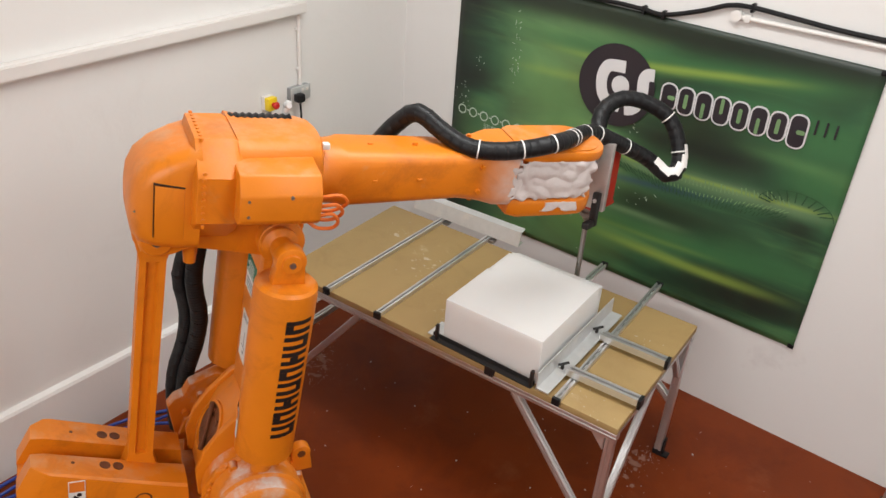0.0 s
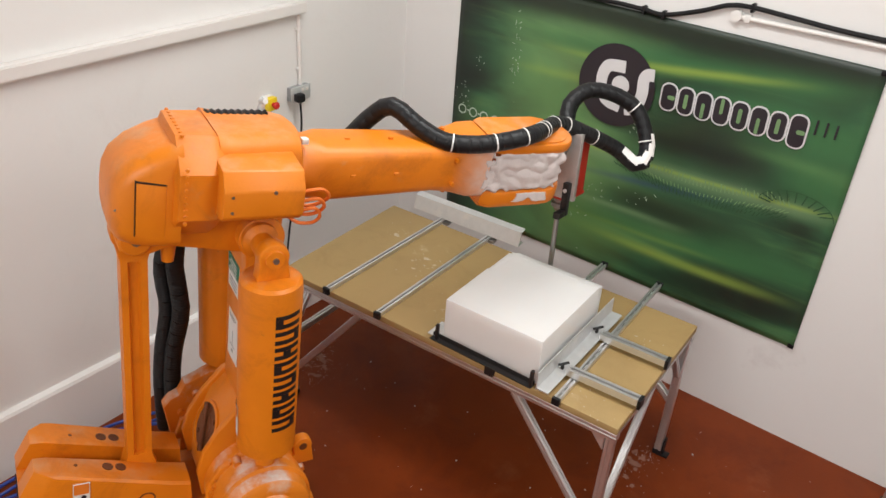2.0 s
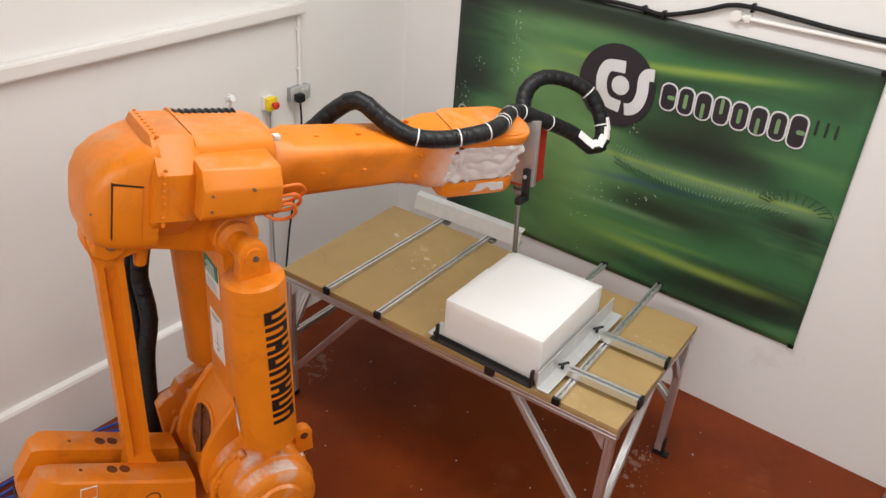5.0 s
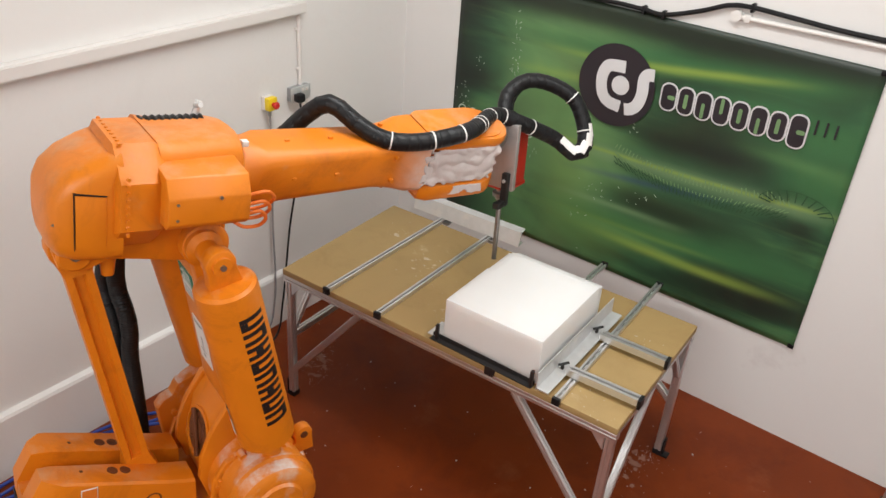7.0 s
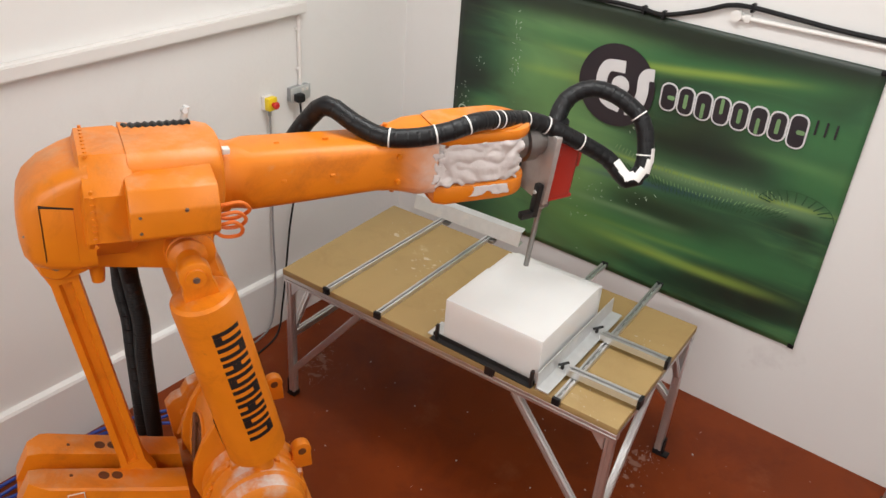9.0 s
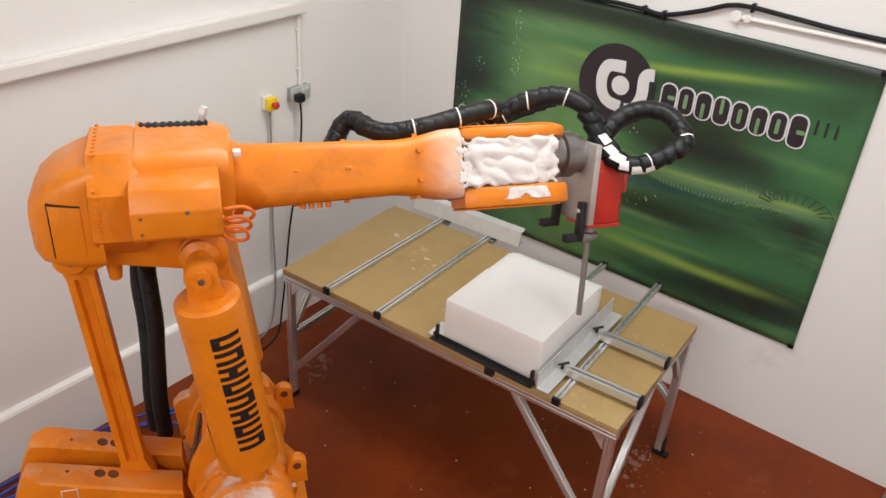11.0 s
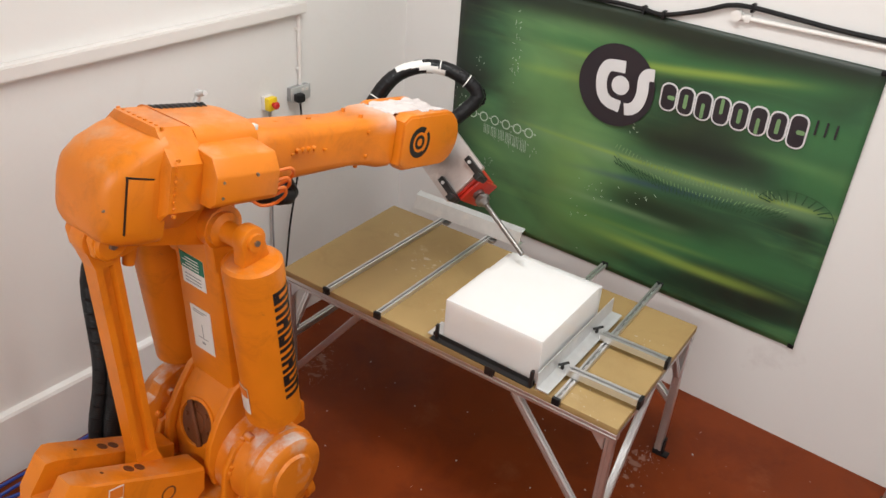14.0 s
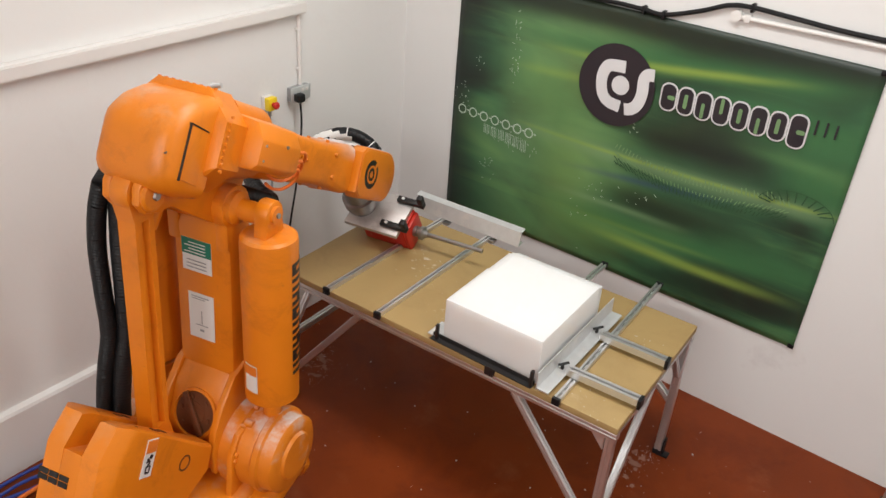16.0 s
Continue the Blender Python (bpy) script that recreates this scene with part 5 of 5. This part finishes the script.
# forearm, rolling with its axis
fa = B()
loft(fa, [ring_x(x, hw, -hh, hh, c, 3) for x, hw, hh, c in ((0.145, 0.118, 0.118, 0.95), (0.19, 0.118, 0.118, 0.9), (0.235, 0.110, 0.112, 0.45), (0.70, 0.098, 0.100, 0.4), (0.76, 0.104, 0.104, 0.4), (0.80, 0.112, 0.106, 0.4), (0.86, 0.125, 0.118, 0.35), (0.93, 0.128, 0.120, 0.35))])
fore = moving("forearm", fa, FOREPAINT, "fore", "long tapered orange forearm")
for x in (0.34, 0.52):
    for y in (-1, 1):
        part("forearm_boss", box(B(), x - 0.010, x + 0.010, y * 0.108 - 0.006, y * 0.108 + 0.006, 0.0, 0.012, 0.003), ORANGE, fore)
        part("forearm_boss", box(B(), x - 0.010, x + 0.010, 0.0, 0.012, y * 0.106 - 0.006, y * 0.106 + 0.006, 0.003), ORANGE, fore)
for k in range(4):
    part("forearm_plug", rod_between(B(), (0.36 + 0.03 * k, -0.10, 0.02), (0.36 + 0.03 * k, -0.125, 0.02), 0.012, 0.010, 12), ORANGE, fore)
for a in range(4):
    m = rot("X", 90 * a)
    for z in (-0.05, 0.055):
        part("forearm_bolt", rod_between(B(), m @ Vector((0.775, -0.10, z)), m @ Vector((0.775, -0.118, z)), 0.011, 0.009, 8), ORANGE, fore)
for s in (-1, 1):
    ck = B()
    outline = [(0.935, -0.10), (0.975, -0.128)] + [(WRIST + 0.088 + 0.132 * math.cos(radians(a)), 0.132 * math.sin(radians(a))) for a in range(-80, 81, 10)] + [(0.975, 0.128), (0.935, 0.10)]
    y_in, y_out = (-0.092, -0.168) if s < 0 else (0.078, 0.124)
    slab(ck, outline, y_in, y_out, 0.014)
    cheek = part("wrist_cheek", ck, ORANGE, fore, "rounded orange wrist cheek")
    lip = B()
    ins = [(0.95 + (x - 0.95) * 0.93, z * 0.9) for x, z in outline]
    slab(lip, ins, y_out + s * 0.0002, y_out + s * 0.006, 0.003)
    part("cheek_cover", lip, ORANGE, cheek)
    if s < 0:
        # the dark round mark on the cover
        em = B()
        def arc_y(bm, cx, cz, r0, r1, a0, a1, y, n=20):
            pts = [[bm.verts.new((cx + r * math.cos(radians(a0 + (a1 - a0) * i / n)), y, cz + r * math.sin(radians(a0 + (a1 - a0) * i / n)))) for i in range(n + 1)] for r in (r0, r1)]
            for i in range(n):
                bm.faces.new((pts[0][i], pts[0][i + 1], pts[1][i + 1], pts[1][i]))
        arc_y(em, 1.056, 0, 0.047, 0.073, 60, 300, -0.1755)
        arc_y(em, 1.056, 0, 0.055, 0.073, -60, 40, -0.1755)
        arc_y(em, 1.056, 0, 0.018, 0.034, 0, 360, -0.1755)
        part("emblem", em, BLACKPAINT, cheek, "black round emblem", smooth=0)
core = B()
lathe(core, [(0.06, -0.087), (0.118, -0.086), (0.118, 0.086), (0.06, 0.087)], Matrix.Translation((WRIST, 0, 0)) @ rot("X", 90), 36)
moved_core = part("wrist_core", core, DUSTY, fore, "wrist casting caked with white dust")
for nm, box4, z, th_, sd, cut in (("dust_crust", (0.925, 1.30, -0.10, 0.095), 0.112, 0.020, 2.0, 0.10), ("dust_film", (0.88, 1.08, -0.115, 0.115), 0.1195, 0.003, 5.0, 0.72), ("dust_film", (1.02, 1.29, -0.155, -0.09), 0.1305, 0.004, 8.0, 0.62)):
    cr = part(nm, ragged_crust(B(), *box4, z, th_, sd, cut), DUST, fore, "ragged crust of white foam dust", smooth=70)
    so = cr.modifiers.new("thickness", "SOLIDIFY")
    so.thickness = 0.004

# wrist flange, plate, spindle
fg = B()
lathe(fg, [(0.075, 0.08), (0.078, 0.215), (0.092, 0.22), (0.092, 0.27), (0.075, 0.275), (0.075, 0.317)], rot("Y", 90), 36)
moving("tool_flange", fg, DARKSTEEL, "bend", "dark steel tool flange")
pl = B()
box(pl, 0.318, 0.346, -0.125, 0.125, -0.265, 0.055, 0.003)
plate = moving("mounting_plate", pl, PLATE, "tool", "grey aluminium mounting plate with dust")
for y, z in ((-0.095, -0.18), (0.075, -0.16)):
    ck = B()
    box(ck, 0.290, 0.3175, y - 0.016, y + 0.016, z - 0.155, z + 0.005, 0.003)
    box(ck, 0.233, 0.290, y - 0.016, y + 0.016, z - 0.155, z - 0.125, 0.003)
    cb = part("bracket", ck, BLACKPAINT, plate, "black L-shaped bracket")
    part("bolt", rod_between(B(), (0.2895, y, z - 0.03), (0.283, y, z - 0.03), 0.009, seg=8), STEEL, cb, "bright bolt")
sp = B()
loft(sp, [[Vector((x, y, z)) for x, y in ((0.3465, -0.08), (0.50, -0.08), (0.535, -0.05), (0.535, 0.05), (0.50, 0.08), (0.3465, 0.08))] for z in (-0.275, -0.015)])
loft(sp, [[Vector((x, y, z)) for x, y in ((0.3465 + 0.01 * q, -0.07 + 0.03 * q), (0.49 - 0.05 * q, -0.07 + 0.03 * q), (0.515 - 0.05 * q, -0.04 + 0.02 * q), (0.515 - 0.05 * q, 0.04 - 0.02 * q), (0.49 - 0.05 * q, 0.07 - 0.03 * q), (0.3465 + 0.01 * q, 0.07 - 0.03 * q))] for q, z in ((0, -0.0149), (1, 0.02))])
bmesh.ops.bevel(sp, geom=sp.edges[:], offset=0.006, segments=2, affect="EDGES", profile=0.5)
box(sp, 0.525, 0.555, -0.05, 0.05, -0.16, -0.07, 0.006)
spin = moving("milling_spindle", sp, RED, "tool", "red milling spindle with dust")
part("spindle_cap", box(B(), 0.355, 0.525, -0.076, 0.076, -0.295, -0.2755, 0.006), RED, spin)
SX = 0.425
part("collet_nut", lathe(B(), [(0.03, -0.296), (0.03, -0.315), (0.022, -0.318), (0.022, -0.33), (0.038, -0.333), (0.038, -0.352), (0.026, -0.36), (0.018, -0.375)], Matrix.Translation((SX, 0, 0)), 24), DARKSTEEL, spin, "dark steel collet nut")
part("milling_bit", rod_between(B(), (SX, 0, -0.372), (SX, 0, -0.70), 0.0125, seg=18), DARKSTEEL, spin, "long dark steel milling bit")
part("hose_socket", lathe(B(), [(0.045, 0.0), (0.045, 0.05), (0.04, 0.055)], Matrix.Translation((0.42, 0.0, 0.015)), 20), BLACK, spin, "black hose socket")
for k in range(2):
    part("plate_bolt", rod_between(B(), (0.3175, 0.03 - 0.06 * k, 0.035), (0.311, 0.03 - 0.06 * k, 0.035), 0.009, seg=8), STEEL, plate, "bright bolt")


# ---- hoses in short stiff pieces ----
LOOP_A = [(0.24, -0.04, 0.105), (0.39, -0.10, 0.045), (0.57, -0.18, -0.05), (0.63, -0.27, -0.12), (0.69, -0.28, -0.05), (0.71, -0.20, 0.10), (0.66, -0.10, 0.17), (0.57, 0.0, 0.19), (0.47, 0.04, 0.13), (0.40, 0.0, 0.03)]
LOOP_M = [(-0.03, 0.261, 0.141), (0.091, 0.179, 0.224), (0.215, 0.079, 0.269), (0.323, -0.021, 0.218), (0.393, -0.115, 0.104), (0.518, -0.19, 0.045), (0.676, -0.219, 0.078), (0.652, -0.114, 0.185), (0.531, -0.021, 0.163), (0.4, 0.0, 0.03)]
LOOP_B = [(0.02, 0.25, 0.16), (0.14, 0.17, 0.29), (0.26, 0.08, 0.38), (0.39, -0.01, 0.37), (0.53, -0.10, 0.31), (0.63, -0.16, 0.26), (0.60, -0.14, 0.25), (0.49, -0.07, 0.22), (0.42, -0.02, 0.14), (0.40, 0.0, 0.03)]
LOOP_C = [(0.21, 0.10, 0.41), (0.22, -0.10, 0.45), (0.26, -0.26, 0.39), (0.32, -0.36, 0.29), (0.39, -0.38, 0.16), (0.42, -0.33, 0.10), (0.42, -0.22, 0.09), (0.42, -0.11, 0.09), (0.41, -0.04, 0.08), (0.40, 0.0, 0.03)]
LOOP_D = [(0.17, -0.10, 0.39), (0.15, -0.22, 0.36), (0.16, -0.31, 0.27), (0.19, -0.34, 0.17), (0.25, -0.32, 0.08), (0.32, -0.24, 0.05), (0.38, -0.15, 0.06), (0.40, -0.08, 0.07), (0.40, -0.03, 0.06), (0.40, 0.0, 0.03)]


def blend(i):
    t = TIMES[i]
    keys = ((0, LOOP_A), (9.2, LOOP_A), (11.5, LOOP_M), (12.5, LOOP_B), (14.5, LOOP_C), (16.0, LOOP_D))
    for (t0, a), (t1, b) in zip(keys, keys[1:]):
        if t <= t1:
            u = (t - t0) / (t1 - t0)
            return [Vector(p).lerp(Vector(q), u) for p, q in zip(a, b)]


def evenly(path, n):
    run = [0.0]
    for a, b in zip(path, path[1:]):
        run.append(run[-1] + (b - a).length)
    out, k = [], 0
    for i in range(n + 1):
        want = run[-1] * i / n
        while k < len(run) - 2 and run[k + 1] < want:
            k += 1
        u = (want - run[k]) / max(run[k + 1] - run[k], 1e-9)
        out.append(path[k].lerp(path[k + 1], min(1, u)))
    return out


def hose(name, paths, n, radius, mat, label, ribbed=False, ties=(), stretch=1.35):
    """n stiff pieces that follow a curve given for each of TIMES."""
    pts = [evenly(smooth_path(p, 8), n) for p in paths]
    longest = max((q[1] - q[0]).length for q in pts)
    half = longest * stretch / 2
    bm = B()
    if ribbed:
        prof, k = [(radius * 0.7, -half)], max(3, int(2 * half / 0.012))
        for j in range(k):
            z = -half + 2 * half * (j + 0.5) / k
            prof += [(radius, z - half / k * 0.5), (radius, z + half / k * 0.3), (radius * 0.88, z + half / k * 0.6)]
        lathe(bm, prof + [(radius * 0.7, half)], None, 14)
    else:
        lathe(bm, [(radius * 0.55, -half - radius * 0.45), (radius * 0.88, -half - radius * 0.2), (radius, -half), (radius, half), (radius * 0.88, half + radius * 0.2), (radius * 0.55, half + radius * 0.45)], None, 18)
    first = part(name, bm, mat, robot, label, smooth=60)
    pieces = [first]
    for _ in range(n - 1):
        ob = first.copy()
        scene.collection.objects.link(ob)
        pieces.append(ob)
    rows = [[] for _ in range(n)]
    for j in range(n):
        q = None
        for i in range(len(TIMES)):
            a, b = pts[i][j], pts[i][j + 1]
            d = (b - a).normalized()
            if q is None:
                q = d.to_track_quat("Z", "Y")
            else:
                old = q @ Vector((0, 0, 1))
                q = old.rotation_difference(d) @ q
            rows[j].append((TIMES[i], Matrix.Translation((a + b) / 2) @ q.to_matrix().to_4x4()))
    for j, ob in enumerate(pieces):
        HOSES.append((ob, rows[j]))
        if j in ties:
            part("cable_tie", lathe(B(), [(radius * 0.9, -0.0032), (radius * 1.05, -0.0028), (radius * 1.05, 0.0028), (radius * 0.9, 0.0032)], None, 18), TIE, ob, "white cable tie")
    return pieces


HOSES = []


def dress_path(i, dy=0.0, dz=0.0):
    f = FR[i]
    roll = max(0.0, min(1.0, Q4[i] / 90))
    start = [f["upper"] @ Vector((-0.06, 0.18, 0.16)), f["upper"] @ Vector((0.15, 0.10 + 0.13 * roll, 0.06 + 0.08 * roll))]
    on_arm = [f["fore"] @ Vector((q[0], q[1], q[2] * roll if q[2] > 0 else q[2])) for q in ((0.40, -0.03 + dy, -0.20), (0.50, 0.10 + dy, -0.17), (0.56, 0.185 + dy, -0.11), (0.64, 0.145 + dy, -0.02), (0.72, 0.118 + dy, 0.06), (0.83, 0.125 + dy, 0.11), (0.96, 0.150 + dy, 0.135), (1.10, 0.175 + dy, 0.125))]
    return start + on_arm + [f["tool"] @ (q + Vector((dy, 0, dz))) for q in blend(i)]


main_hose = hose("hose_piece", [dress_path(i) for i in range(len(TIMES))], 72, 0.036, BLACK, "black ribbed rubber hose", ties=(24, 28, 31, 34, 35, 39, 42, 46, 56, 60))
for j, ob in enumerate(main_hose[51:57]):
    lo, hi = 98, 158
    coat = B()
    n = 9
    rings = [[Vector((0.0385 * math.cos(radians(lo + (hi - lo) * k / n)), 0.0385 * math.sin(radians(lo + (hi - lo) * k / n)), z)) for k in range(n + 1)] for z in (-0.030, 0.030)]
    vs = [[coat.verts.new(q) for q in r] for r in rings]
    for k in range(n):
        coat.faces.new((vs[0][k], vs[0][k + 1], vs[1][k + 1], vs[1][k]))
    part("dust_coat", coat, TIE, ob, "white dusty tape on the hose", smooth=60)
hose("thin_hose_piece", [[q + Vector((0.012, 0.03, -0.012)) for q in dress_path(i)[10:]] + [FR[i]["tool"] @ Vector((0.45, -0.03, 0.02))] for i in range(len(TIMES))], 30, 0.016, BLACK, "thin black cable beside the hose")


# the hanging hoses in the column's space: they swing as the column turns
HANG = (
    (0.0, [(0.2, 0.3, 1.39), (0.18, 0.31, 1.25), (0.19, 0.31, 1.09), (0.16, 0.32, 0.94), (0.11, 0.34, 0.78), (0.09, 0.35, 0.63)]),
    (2.0, [(0.14, 0.3, 1.39), (0.14, 0.31, 1.26), (0.14, 0.3, 1.12), (0.1, 0.33, 0.93), (0.08, 0.34, 0.79), (0.07, 0.34, 0.65)]),
    (8.0, [(-0.05, 0.41, 1.28), (-0.04, 0.4, 1.17), (-0.03, 0.39, 1.04), (-0.04, 0.4, 0.9), (-0.04, 0.4, 0.76), (-0.04, 0.4, 0.6)]),
    (12.5, [(-0.03, 0.4, 1.3), (-0.03, 0.4, 1.16), (-0.03, 0.4, 1.02), (-0.04, 0.4, 0.88), (-0.05, 0.41, 0.74), (-0.06, 0.41, 0.59)]),
    (14.5, [(0.01, 0.25, 1.52), (-0.0, 0.28, 1.37), (-0.01, 0.29, 1.16), (-0.02, 0.3, 0.98), (-0.03, 0.33, 0.8), (-0.06, 0.37, 0.59)]),
    (16.0, [(0.03, 0.12, 1.84), (0.02, 0.15, 1.61), (0.01, 0.16, 1.37), (0.01, 0.18, 1.18), (-0.01, 0.21, 1.01), (-0.02, 0.24, 0.8)]),
)


def rear_path(i, k):
    f, t = FR[i], TIMES[i]
    for (t0, a), (t1, b) in zip(HANG, HANG[1:]):
        if t <= t1:
            break
    u = (t - t0) / (t1 - t0)
    u = u * u * (3 - 2 * u)
    mid = [Vector(p).lerp(Vector(q), u) for p, q in zip(a, b)]
    flat = f["turn"].to_3x3()
    side = flat @ Vector((-0.022, 0.03, 0)) * (1 if k else -1)
    spread = (0.7, 1.25, 1.1, 0.8, 0.8, 0.9) if k else (0.9, 0.9, 0.9, 0.9, 0.9, 0.9)
    foot = mid[-1] + Vector((0.0, 0.03, -0.22))
    return [f["upper"] @ Vector((-0.12, 0.16 + 0.04 * k, 0.14)), f["upper"] @ Vector((-0.20, 0.19 + 0.05 * k, 0.06))] + [f["turn"] @ q + side * w for q, w in zip(mid, spread)] + [f["turn"] @ foot + side]


hose("rear_hose_piece", [rear_path(i, 0) for i in range(len(TIMES))], 22, 0.037, BLACK, "black corrugated hose behind the arm", True, stretch=1.15)
hose("rear_hose_piece", [rear_path(i, 1) for i in range(len(TIMES))], 22, 0.034, BLACK, "black corrugated hose behind the arm", True, stretch=1.15)


def motions():
    """Keys every moving part of the robot."""
    for ob, body in MOVES:
        walk(ob, [(TIMES[i], FR[i][body]) for i in range(len(TIMES))])
    for ob, rows in HOSES:
        walk(ob, rows)


motions()
